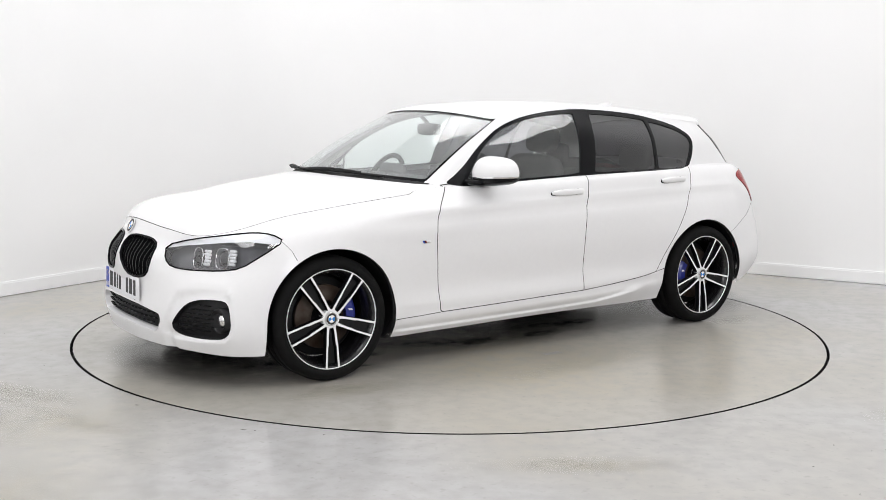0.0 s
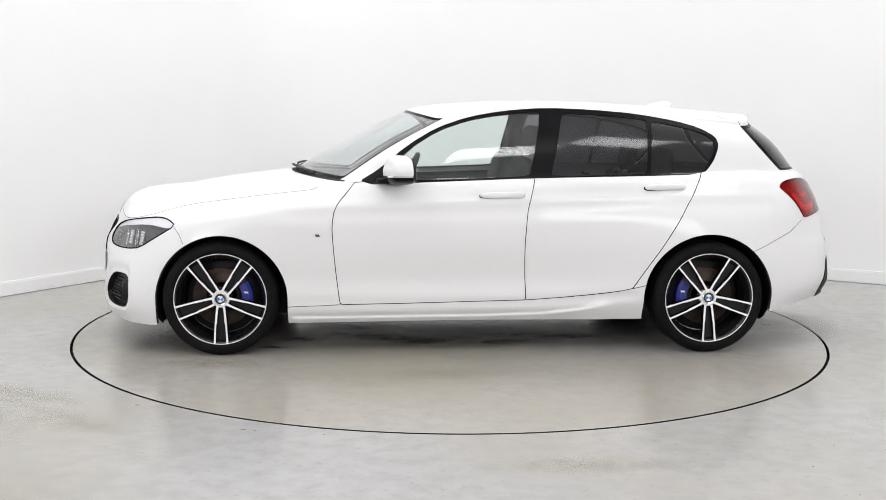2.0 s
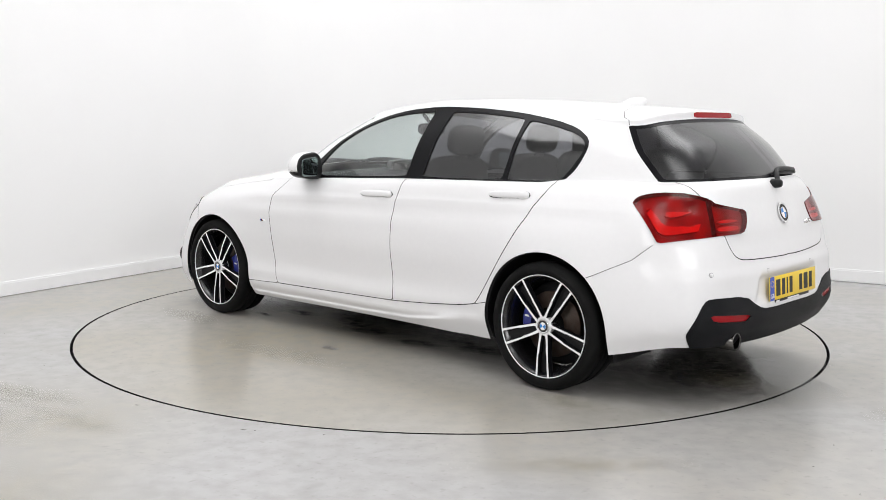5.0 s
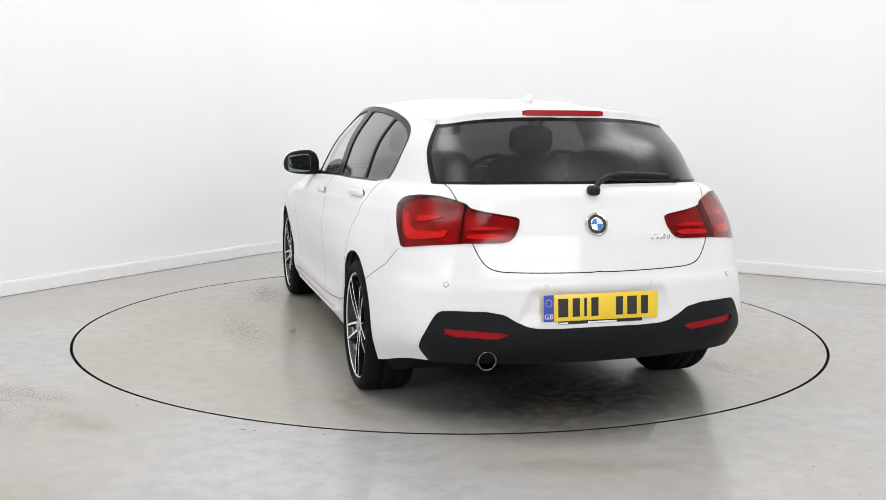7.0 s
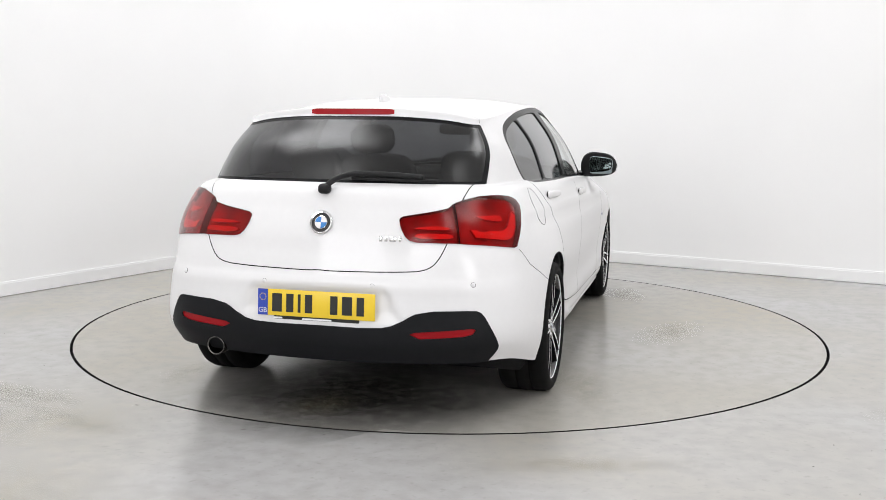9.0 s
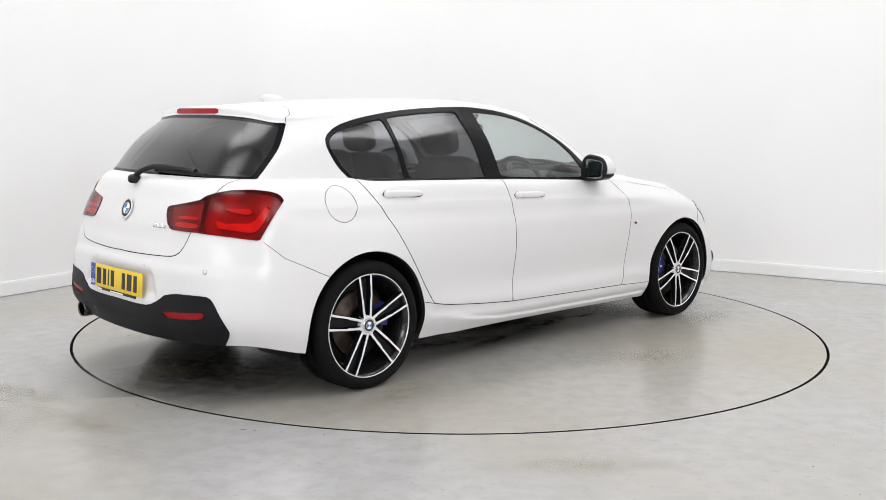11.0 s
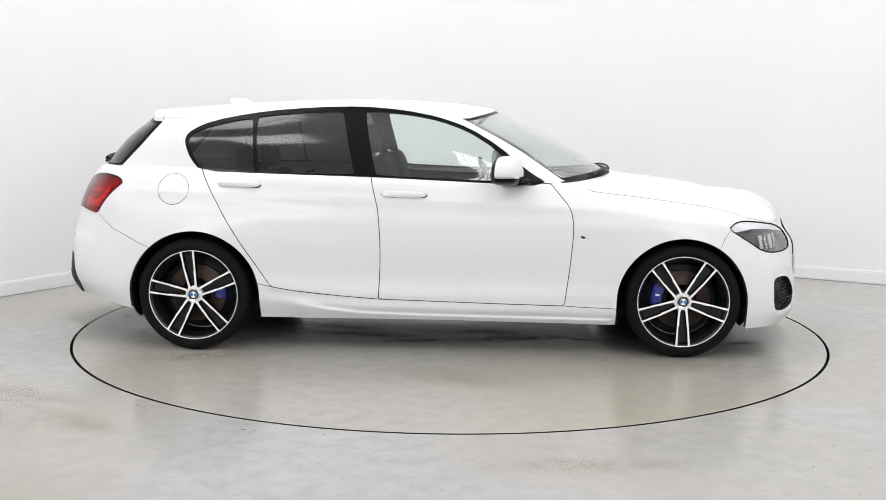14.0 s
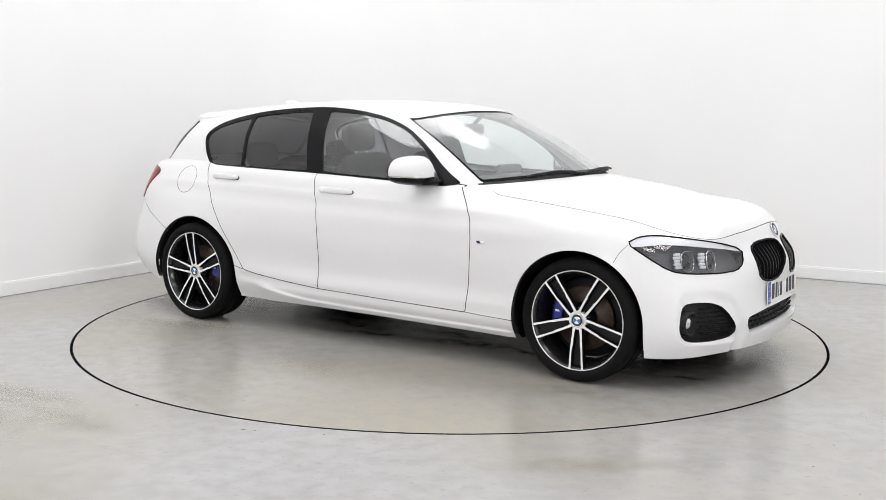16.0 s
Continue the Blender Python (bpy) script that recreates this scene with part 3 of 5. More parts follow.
DOOR_R = [(-.34, 1.0), (-.32, .89), (-.29, .788), (-.28, .605), (-.285, .45), (-.29, .325), (-.29, .3005), (-.31, .3015), (-.52, .316), (-.694, .332), (-.82, .346), (-.895, .360), (-.914, .364), (-.928, .384), (-1.105, .647), (-1.279, .934), (-1.335, 1.03)]
# ---- outlines at the corners, as (|y| + distance back from the nose or on from the tail, z) ----
HEADLAMP = [(.465, .668), (.485, .605), (.545, .573), (.70, .565), (.93, .570), (1.07, .583), (1.215, .648), (1.33, .708), (1.24, .738), (1.12, .745), (.956, .733), (.676, .706)]
FOG = [(.555, .30), (.68, .41), (.80, .438), (.98, .440), (1.018, .41), (1.040, .31), (.995, .254), (.80, .250), (.635, .262)]
TAILLAMP = [(1.112, .918), (1.085, .885), (.987, .752), (.80, .768), (.58, .782), (.40, .783), (.365, .793), (.345, .830), (.343, .868), (.355, .884), (.50, .905), (.600, .921), (.625, .938), (.70, .953), (.80, .966), (.92, .968), (1.02, .960), (1.085, .945)]
GUIDE_L = [(1.055, .905), (1.010, .905), (.955, .842), (.915, .826), (.80, .830), (.660, .842), (.650, .812), (.80, .800), (.935, .787), (.985, .798)]
GUIDE_TOP = [(.945, .893), (.80, .890), (.680, .893), (.670, .872), (.80, .866), (.93, .866)]
GUIDE_IN = [(.590, .858), (.44, .860), (.405, .855), (.395, .842), (.44, .838), (.585, .838)]
GUIDE_LOW = [(.590, .822), (.44, .823), (.395, .818), (.400, .804), (.44, .800), (.585, .802)]
REVERSE = [(.62, .800), (.82, .788), (.82, .775), (.60, .788)]
# ---- outlines at the ends, as (|y|, z) ----
KIDNEY = [(.020, .650), (.042, .690), (.12, .700), (.236, .692), (.296, .668), (.322, .603), (.305, .522), (.213, .500), (.095, .512), (.032, .59)]
INTAKE = [(-.1, .374), (.2, .372), (.30, .362), (.452, .342), (.405, .250), (.30, .262), (.15, .270), (-.1, .272)]
DIFFUSER = [(-.2, .432), (.18, .43), (.265, .447), (.385, .508), (.665, .515), (.705, .498), (.755, .43), (.812, .362), (.808, .338), (.755, .27), (.74, .2), (-.2, .2)]
REFLECTOR = [(.395, .410), (.425, .421), (.652, .441), (.668, .437), (.662, .418), (.62, .407), (.44, .392)]
TAILGATE = [(-.2, .655), (.40, .661), (.475, .680), (.51, .72), (.545, .80), (.555, .90), (.590, 1.0), (.60, 1.06), (-.2, 1.06)]

BODY_V, BODY_F = body_grid()


def build_car():
    car = new("car")
    tagged(car, "white five-door hatchback with black alloys parked on the turntable", "car")
    V, F = BODY_V, BODY_F
    col = lambda: (V[:, 0], V[:, 1], V[:, 2], V[:, 3], V[:, 4])

    # wheel arches
    for cx, cz, r in (ARCH_F, ARCH_R):
        x, y, z, s, v = col()
        f = np.hypot(x - cx, np.maximum(z, cz * 0.0) - cz) - r
        f = np.where(z < cz, np.maximum(np.abs(x - cx) - r * (1.0 - 0.0), 0) + np.where(np.abs(x - cx) < r, np.abs(x - cx) - r, 0), f)
        f = np.maximum(f, 0.4 - y)
        V, _, F = clip(V, F, f)

    done = []

    def take(f, name, mat, depth=0.0, label="", gap=0.0, parent=None, wall_to=None, wall_mat=None):
        """Cuts f < 0 out of the skin as left and right parts; a gap of that half width is left round it."""
        nonlocal V, F
        if gap:
            fv = np.array(f)
            V2, fi, F = clip(np.hstack([V, fv[:, None]]), F, fv - gap)
            V2, fi, band_ = clip(V2, fi, V2[:, 8] + gap)
            g = compact(V2[:, :8], band_)
            done.append(("panel_gap", *sunk(*g, 0.004), GAP, "", parent))
            piece = compact(V2[:, :8], fi)
            V = V2[:, :8]
        else:
            V, fi, F = clip(V, F, np.array(f))
            piece = compact(V, fi)
        if name:
            p = sunk(*piece, depth) if depth else piece
            done.append((name, *p, mat, label, parent))
            if wall_to is not None:
                done.append((name + "_recess", *walls(*piece, 0.0, wall_to), wall_mat or mat, "", parent))
        return piece

    x, y, z, s, v = col()
    # side windows
    f = np.maximum(inside(chaikin(DLO, 1), x, z), np.where((s < 5.2) | (s > 12.6) | (v > 10.35), 0.05, -9.0))
    frame_piece = take(f, None, None)
    SV, SF = frame_piece
    for nm, poly, mat, lab in (("front_door_glass", GLASS_F, CLEAR, "clear front door glass"), ("rear_door_glass", GLASS_R, TINTED, "dark privacy glass"),
                               ("quarter_glass", GLASS_Q, TINTED, "dark privacy glass")):
        SV, gi, SF = clip(SV, SF, inside(chaikin(poly, 1), SV[:, 0], SV[:, 2]))
        g = compact(SV, gi)
        done.append((nm, *sunk(*g, 0.006), mat, lab, None))
        done.append(("glass_seal", *walls(*g, 0.0, 0.012), BLACK, "", None))
    done.append(("window_frame", *compact(SV, SF), SATIN_BLACK, "black window surround and centre pillar", None))

    # windscreen
    x, y, z, s, v = col()
    edge = np.maximum.reduce([(7.06 - v) * 0.4, (v - 8.96) * 0.2, (s - 4.55) * 0.12])
    ws = take(edge, None, None)
    inner = np.maximum.reduce([(7.13 - ws[0][:, 4]) * 0.4, (ws[0][:, 4] - 8.90) * 0.2, (ws[0][:, 3] - 4.33) * 0.12])
    WV, wi, wo = clip(*ws, inner)
    done.append(("windscreen", *sunk(*compact(WV, wi), 0.003), SCREEN, "clear laminated windscreen", None))
    done.append(("windscreen_border", *sunk(*compact(WV, wo), 0.003), SATIN_BLACK, "black printed glass border", None))
    # rear glass
    x, y, z, s, v = col()
    side_edge = x - np.interp(z, [1.0, 1.02, 1.05, 1.14, 1.26, 1.3], [-1.815, -1.800, -1.770, -1.685, -1.592, -1.56])
    f = np.maximum.reduce([(7.02 - v) * 0.3, (v - 8.985) * 0.3, side_edge, np.where(s < 11, 0.05, -9)])
    rw = take(f, None, None)
    RV = rw[0]
    inner = np.maximum.reduce([(7.10 - RV[:, 4]) * 0.3, (RV[:, 4] - 8.86) * 0.2, RV[:, 0] - np.interp(RV[:, 2], [1.0, 1.02, 1.05, 1.14, 1.26, 1.3], [-1.815, -1.800, -1.770, -1.685, -1.592, -1.56]) + 0.03])
    RV, wi, wo = clip(*rw, inner)
    done.append(("rear_window", *sunk(*compact(RV, wi), 0.002), REAR_GLASS, "dark tinted rear window", None))
    done.append(("rear_window_border", *sunk(*compact(RV, wo), 0.002), SATIN_BLACK, "black printed glass border", None))
    # doors
    x, y, z, s, v = col()
    f = np.maximum(inside(chaikin(DOOR_F, 1), x, z), np.where((s < 5.0) | (v > 9), 0.05, -9))
    door_f = take(f, "front_door", PAINT, 0, "", 0.0022)
    x, y, z, s, v = col()
    f = np.maximum(inside(chaikin(DOOR_R, 1), x, z), np.where(v > 9, 0.05, -9))
    take(f, "rear_door", PAINT, 0, "", 0.0022)
    # lamps
    x, y, z, s, v = col()
    f = np.maximum(inside(chaikin(HEADLAMP, 1), y + 2.1 - x, z), np.where(s > 6, 0.05, -9))
    lampf = take(f, "headlamp_lens", LENS, 0.001, "clear headlamp lens")
    done.append(("headlamp_bezel", *sunk(*lampf, 0.055), LAMP_DARK, "dark headlamp interior", None))
    done.append(("headlamp_housing", *walls(*lampf, 0.001, 0.055), BLACK, "", None))
    LV, LF = lampf
    LV, _, bar = clip(LV, LF, LV[:, 2] - np.interp(LV[:, 1] + 2.1 - LV[:, 0], [.46, .60, .956, 1.12, 1.24, 1.34], [.655, .672, .700, .706, .696, .690]))
    done.append(("light_bar", *sunk(*compact(LV, bar), 0.0035), WHITE_PLASTIC, "white daytime light bar", None))
    x, y, z, s, v = col()
    f = np.maximum(inside(np.array(TAILLAMP), y + x + 2.1, z), np.where(s < 11, 0.05, -9))
    tl = take(f, None, None)
    TV, TF = tl
    split_ = (TV[:, 1] + TV[:, 0] + 2.1) - (0.622 + (TV[:, 2] - 0.855) * 0.14)
    TV = np.hstack([TV, split_[:, None]])
    TV, t_in, t_out = clip(TV, TF, TV[:, 8] + 0.003)
    TV, seam_, t_out = clip(TV, t_out, TV[:, 8] - 0.003)
    TV = TV[:, :8]
    done.append(("lamp_seam", *sunk(*compact(TV, seam_), 0.002), GAP, "dark seam between the lamps", None))
    # each lamp: a clear red cover, a dark red tray behind it, bright guides standing on the tray
    for nm, faces, guides in (("tail_lamp", t_out, (GUIDE_L, GUIDE_TOP)), ("tailgate_lamp", t_in, (GUIDE_IN, GUIDE_LOW))):
        gname = "light_guide" if nm == "tail_lamp" else "tailgate_light_guide"
        whole_ = compact(TV, faces)
        done.append((nm, *sunk(*whole_, 0.024), RED_TRAY, "dark red lamp tray", None))
        done.append((nm + "_edge", *walls(*whole_, -0.005, 0.024), SMOKE_LENS, "", None))
        done.append((nm + "_cover", *sunk(*whole_, -0.005), RED_COVER, "glossy clear red lamp cover", None))
        rest = faces
        for poly in guides:
            TV, g, rest = clip(TV, rest, inside(chaikin(poly, 2), TV[:, 1] + TV[:, 0] + 2.1, TV[:, 2]))
            bar_ = compact(TV, g)
            done.append((gname, *sunk(*bar_, 0.008), RED_BRIGHT, "bright red light guide", None))
            done.append((gname + "_side", *walls(*bar_, 0.008, 0.023), RED_GLOW_SIDE, "", None))
        if nm == "tail_lamp":
            TV, g, rest = clip(TV, rest, inside(np.array(REVERSE), TV[:, 1] + TV[:, 0] + 2.1, TV[:, 2]))
            done.append(("reversing_lamp", *sunk(*compact(TV, g), 0.001), LAMP_DARK, "grey reversing lamp", None))
    # grilles
    x, y, z, s, v = col()
    f = np.maximum(inside(chaikin(KIDNEY, 1), y, z), np.where(s > 4, 0.05, -9))
    kid = take(f, "kidney_mesh", BLACK, 0.035, "black grille backing", wall_to=0.035, wall_mat=BLACK_GLOSS)
    x, y, z, s, v = col()
    f = np.maximum(inside(chaikin(FOG, 2), y + 2.1 - x, z), np.where(s > 6, 0.05, -9))
    fog = take(f, "fog_grille", BLACK, 0.03, "black lower grille", wall_to=0.03, wall_mat=BLACK)
    x, y, z, s, v = col()
    f = np.maximum(inside(chaikin(INTAKE, 1), y, z), np.where(s > 4, 0.05, -9))
    hole = take(f, "intake_backing", BLACK, 0.042, "black intake")
    done.append(("intake_cheek", *walls(*hole, 0.0, 0.042), PAINT, "white rim of the intake", None))
    # reflectors and rear diffuser
    x, y, z, s, v = col()
    f = np.maximum(inside(chaikin(DIFFUSER, 1), y + x + 2.1, z), np.where(s < 11.5, 0.05, -9))
    DV, DF = take(f, None, None)
    done.append(("diffuser_recess", *walls(DV, DF, 0.0, -0.004), GREY_PLASTIC, "", None))
    DV, r_in, DF = clip(DV, DF, inside(np.array(REFLECTOR), DV[:, 1], DV[:, 2]))
    done.append(("reflector", *sunk(*compact(DV, r_in), 0.004), REFLECTOR_RED, "red rear reflector", None))
    done.append(("reflector_recess", *walls(*compact(DV, r_in), -0.004, 0.004), BLACK, "", None))
    done.append(("diffuser", *sunk(*compact(DV, DF), -0.004), GREY_PLASTIC, "dark grey plastic rear diffuser", None))
    # tailgate
    x, y, z, s, v = col()
    f = np.maximum(inside(chaikin(TAILGATE, 3), y, z), np.where(s < 12.6, 0.05, -9))
    take(f, "tailgate", PAINT, 0, "", 0.0022)
    # bonnet
    x, y, z, s, v = col()
    f = np.maximum.reduce([(6.985 - v) * 0.3, (v - 7.06) * 0.3, (s - 5.0) * 0.1])
    take(f, "cowl_panel", BLACK, 0.004, "black plastic scuttle panel")
    x, y, z, s, v = col()
    over = np.interp(s, range(17), np.linalg.norm(np.array(HOOD) - np.array(EDGE), axis=1))
    below = np.interp(s, range(17), np.linalg.norm(np.array(EDGE) - np.array(CREASE), axis=1))
    f = np.maximum.reduce([(5.0 - v) * np.where(v > 5, over, below), (v - 6.98) * 0.3, (s - 6.35) * 0.2])
    take(f, "bonnet", PAINT, 0, "", 0.0018)
    # roof spoiler over the rear glass
    x, y, z, s, v = col()
    f = np.maximum(x - np.interp(y, [0, .2, .4, .5, .56, .62], [-1.36, -1.40, -1.465, -1.53, -1.60, -1.68]), np.where(v < 8.99, 0.05, -9))
    take(f, "spoiler", PAINT, 0, "white roof spoiler", 0.0022)

    done.append(("body", *compact(V, F), PAINT, "white painted body shell", None))

    for name, PV, PF, mat, lab, par in done:
        PV = np.array(PV, float)
        whole = name in ("body", "windscreen", "rear_window", "tailgate", "bonnet", "diffuser", "intake_backing", "cowl_panel", "spoiler", "windscreen_border", "rear_window_border")
        if len(PF) == 0:
            continue
        nrm = PV[:, 5:8] if PV.shape[1] >= 8 else None
        glass = mat in (CLEAR, TINTED, REAR_GLASS, SCREEN, LENS, RED_COVER)
        made = []
        if whole:
            PV2 = flip_y(PV)
            AV = np.vstack([PV, PV2])
            AF = [tuple(q) for q in PF] + [tuple(int(k) + len(PV) for k in reversed(q)) for q in PF]
            made.append(part(name, AV, AF, mat, car, lab, normals=AV[:, 5:8] if nrm is not None else None))
        else:
            made.append(part(name, PV, PF, mat, car, lab, normals=nrm, smooth=nrm is not None))
            PV2 = flip_y(PV)
            made.append(part(name, PV2, [tuple(reversed(q)) for q in PF], mat, car, lab, normals=PV2[:, 5:8] if nrm is not None else None, smooth=nrm is not None))
        for ob in made:
            ob.visible_shadow = not glass

    # dark inner skin, so that the cabin and arches do not show white paint
    IV, IF = compact(V, F)
    IV, IF = sunk(IV, IF[:, ::-1], 0.022)
    low = IV[IF].mean(axis=1)[:, 4] < 7.0
    for nm, sel, mat in (("inner_panel", low, TRIM), ("headliner", ~low, HEADLINER)):
        q = compact(IV, IF[sel])
        AV = np.vstack([q[0], flip_y(q[0])])
        AF = [tuple(a) for a in q[1]] + [tuple(int(k) + len(q[0]) for k in reversed(a)) for a in q[1]]
        part(nm, AV, AF, mat, car, "")
    for src, nm in ((door_f, "door_card"),):
        q = sunk(src[0], src[1][:, ::-1], 0.03)
        part(nm, *q, TRIM, car)
        part(nm, flip_y(q[0]), [tuple(reversed(a)) for a in q[1]], TRIM, car)
    return car


CAR = build_car()


# ================= the car: fitted parts =================
def skin(kind, a, b):
    """The body's point and normal at (x, z) on the side, at (y, z) on nose or tail, or at (round the corner, z)."""
    V = BODY_V
    A, ok = {"side": (V[:, 0], V[:, 1] > 0.5), "front": (V[:, 1], V[:, 0] > 1.5), "rear": (V[:, 1], V[:, 0] < -1.5),
             "front_corner": (V[:, 1] + 2.1 - V[:, 0], V[:, 0] > 1.2), "rear_corner": (V[:, 1] + 2.1 + V[:, 0], V[:, 0] < -1.2)}[kind]
    d = np.hypot(A - a, V[:, 2] - b) + np.where(ok & (V[:, 4] < 9.5), 0, 9)
    k = np.argpartition(d, 14)[:14]
    w = 1 / (d[k] + 2e-3)
    M = np.stack([np.ones(14), A[k] - a, V[k, 2] - b], 1) * w[:, None]
    q = np.linalg.lstsq(M, V[k] * w[:, None], rcond=1e-3)[0][0]
    return Vector(q[:3]), Vector(q[5:8]).normalized()


def mirrored(VF):
    return [(x, -y, z) for x, y, z in VF[0]], [tuple(reversed(f)) for f in VF[1]]


def pair(name, VF, mat, parent, label="", smooth=True):
    part(name, *VF, mat, parent, label, smooth=smooth)
    part(name, *mirrored(VF), mat, parent, label, smooth=smooth)


def facing(p, n, up=(0, 0, 1)):
    """A pose at p whose local y looks along n."""
    y = Vector(n).normalized()
    x = y.cross(Vector(up)).normalized()
    z = x.cross(y)
    m = Matrix((x, y, z)).transposed().to_4x4()
    m.translation = p
    return m


def roundel(r):
    """A flat round badge of plain shapes: silver rim, black ring, blue and white quarters. It looks along +y."""
    V, F, S = [], [], []
    n = 48
    prof = [(r, 0.0), (r, 0.004), (r * .95, 0.005), (r * .83, 0.004), (r * .56, 0.004), (r * .52, 0.0045), (0.0, 0.0055)]
    for rr, y in prof:
        V += [(rr * math.cos(2 * math.pi * i / n), y, rr * math.sin(2 * math.pi * i / n)) for i in range(n)]
    for k in range(len(prof) - 1):
        for i in range(n):
            j = (i + 1) % n
            F.append((k * n + i, k * n + j, (k + 1) * n + j, (k + 1) * n + i))
            S.append((0, 0, 0, 1, 0, 2 + (i * 4 // n) % 2)[k])
    return mesh_of("badge", V, F, [CHROME, INK, LOGO_BLUE, LOGO_WHITE], slots=S, smooth=False)


# ---- wheels: the hub's face is the local origin, the axle runs along y, outwards ----
TYRE = mesh_of("tyre", *lathe([(.232, -.19), (.24, -.20), (.27, -.210), (.295, -.206), (.308, -.19), (.3105, -.16), (.311, -.155), (.311, -.128), (.305, -.127), (.305, -.119), (.311, -.118), (.3115, -.09),
                              (.311, -.064), (.305, -.063), (.305, -.055), (.311, -.054), (.310, -.012), (.303, .008), (.292, .018), (.278, .024), (.264, .0245), (.256, .020), (.251, .014), (.2475, .004)], 96), RUBBER)
LIP = mesh_of("rim_lip", *lathe([(.2485, .002), (.2495, .012), (.2485, .0140), (.2455, .0140), (.2445, .010)], 96), SILVER)
BARREL = mesh_of("rim_barrel", *lathe([(.2485, .002), (.2445, .010), (.238, .004), (.228, -.012), (.214, -.05), (.207, -.12), (.215, -.18), (.232, -.195)], 72), RIM_BLACK)
ROTOR = mesh_of("brake_disc", *lathe([(.085, -.05), (.088, -.075), (.158, -.075), (.160, -.078), (.160, -.098), (.08, -.10)], 64), DISC)
SHIELD = mesh_of("dust_shield", *lathe([(.0, -.115), (.19, -.115), (.205, -.13)], 48), BLACK)


def hub_mesh():
    return mesh_of("hub", *lathe([(.047, -.05), (.047, -.004), (.0455, .0), (.0365, .001), (.0350, -.003), (.0, -.003)], 60), SILVER)


def arm_mesh(side):
    """One arm of a twin spoke, running along +x: bright machined face, black flanks, a kink near its middle."""
    rows_ = [(.040, .0165, .0078, .001, .030), (.058, .0195, .0062, .002, .030), (.090, .0230, .0056, .005, .028), (.128, .0258, .0060, .009, .026), (.140, .0284, .0046, .010, .026), (.190, .0310, .0049, .012, .024), (.2460, .0345, .0060, .0130, .022)]
    V, F, S = [], [], []
    for x, off, w, y, deep in rows_:
        o = off * side
        V += [(x, y, o - w), (x, y, o + w), (x, y - .006, o + w + .002), (x, y - deep, o + w + .003), (x, y - deep, o - w - .003), (x, y - .006, o - w - .002)]
    for i in range(len(rows_) - 1):
        for k in range(6):
            F.append((i * 6 + k, i * 6 + (k + 1) % 6, (i + 1) * 6 + (k + 1) % 6, (i + 1) * 6 + k))
            S.append(0 if k == 0 else 1)
    F += [tuple(range(6)), tuple(reversed(range(36, 42)))]
    S += [1, 1]
    return mesh_of("spoke", V, F, [SILVER, SATIN_BLACK], slots=S, smooth=False)


def web_mesh():
    """The black floor of the slot between two arms."""
    V = [(.05, -.022, -.02), (.05, -.022, .02), (.228, -.016, .032), (.228, -.016, -.032), (.05, -.036, -.02), (.05, -.036, .02), (.228, -.030, .032), (.228, -.030, -.032)]
    return mesh_of("spoke_web", V, [(0, 1, 2, 3), (4, 7, 6, 5), (0, 4, 5, 1), (1, 5, 6, 2), (2, 6, 7, 3), (3, 7, 4, 0)], BLACK, smooth=False)


def caliper_mesh():
    V, F = [], []
    n = 10
    for i in range(n + 1):
        a = radians(-22 + 44 * i / n)
        for r, y in ((.110, -.045), (.150, -.043), (.166, -.055), (.166, -.12), (.110, -.12)):
            V.append((r * math.cos(a), y, r * math.sin(a)))
    for i in range(n):
        F += [(i * 5 + k, i * 5 + (k + 1) % 5, (i + 1) * 5 + (k + 1) % 5, (i + 1) * 5 + k) for k in range(5)]
    F += [tuple(range(5)), tuple(reversed(range(n * 5, n * 5 + 5)))]
    return mesh_of("brake_caliper", V, F, BLUE, smooth=False)


CALIPER_MARK = mesh_of("caliper_mark", [(sx * .011 + sz * .003, y, sz * .005) for y in (0, -.004) for sx, sz in ((-1, -1), (1, -1), (1, 1), (-1, 1))],
                       [(0, 1, 2, 3), (7, 6, 5, 4), (0, 4, 5, 1), (1, 5, 6, 2), (2, 6, 7, 3), (3, 7, 4, 0)], WHITE_PLASTIC, smooth=False)
HUB, ARMS, WEB, CALIPER, CAP = hub_mesh(), (arm_mesh(1), arm_mesh(-1)), web_mesh(), caliper_mesh(), roundel(.034)
BOLT = mesh_of("wheel_bolt", *lathe([(.0, -.006), (.007, -.006), (.009, -.012), (.009, -.03)], 12), RIM_BLACK)


def wheel(at, right, phase, caliper_angle):
    w = link("wheel", BARREL, CAR, "gloss black and machined silver alloy wheel", Matrix.Translation(at) @ Matrix.Rotation(math.pi if right else 0, 4, "Z"))
    for nm, me in (("tyre", TYRE), ("rim_lip", LIP), ("brake_disc", ROTOR), ("dust_shield", SHIELD), ("hub", HUB)):
        link(nm, me, w)
    link("badge", CAP, w, "round blue and white centre cap", pose(0, .001, 0, 0, 40, 0))
    link("brake_caliper", CALIPER, w, "blue brake caliper", pose(0, 0, 0, 0, -caliper_angle, 0))
    ca = radians(caliper_angle)
    link("caliper_mark", CALIPER_MARK, w, "small white mark on the caliper", pose(.136 * math.cos(ca), -.042, .136 * math.sin(ca)))
    for i in range(5):
        turn = pose(0, 0, 0, 0, -(phase + 72 * i), 0)
        for me in ARMS:
            link("spoke", me, w, "", turn)
        link("spoke_web", WEB, w, "", turn)
        b = radians(phase + 36 + 72 * i)
        link("wheel_bolt", BOLT, w, "", pose(.056 * math.cos(b), -.004, .056 * math.sin(b)))


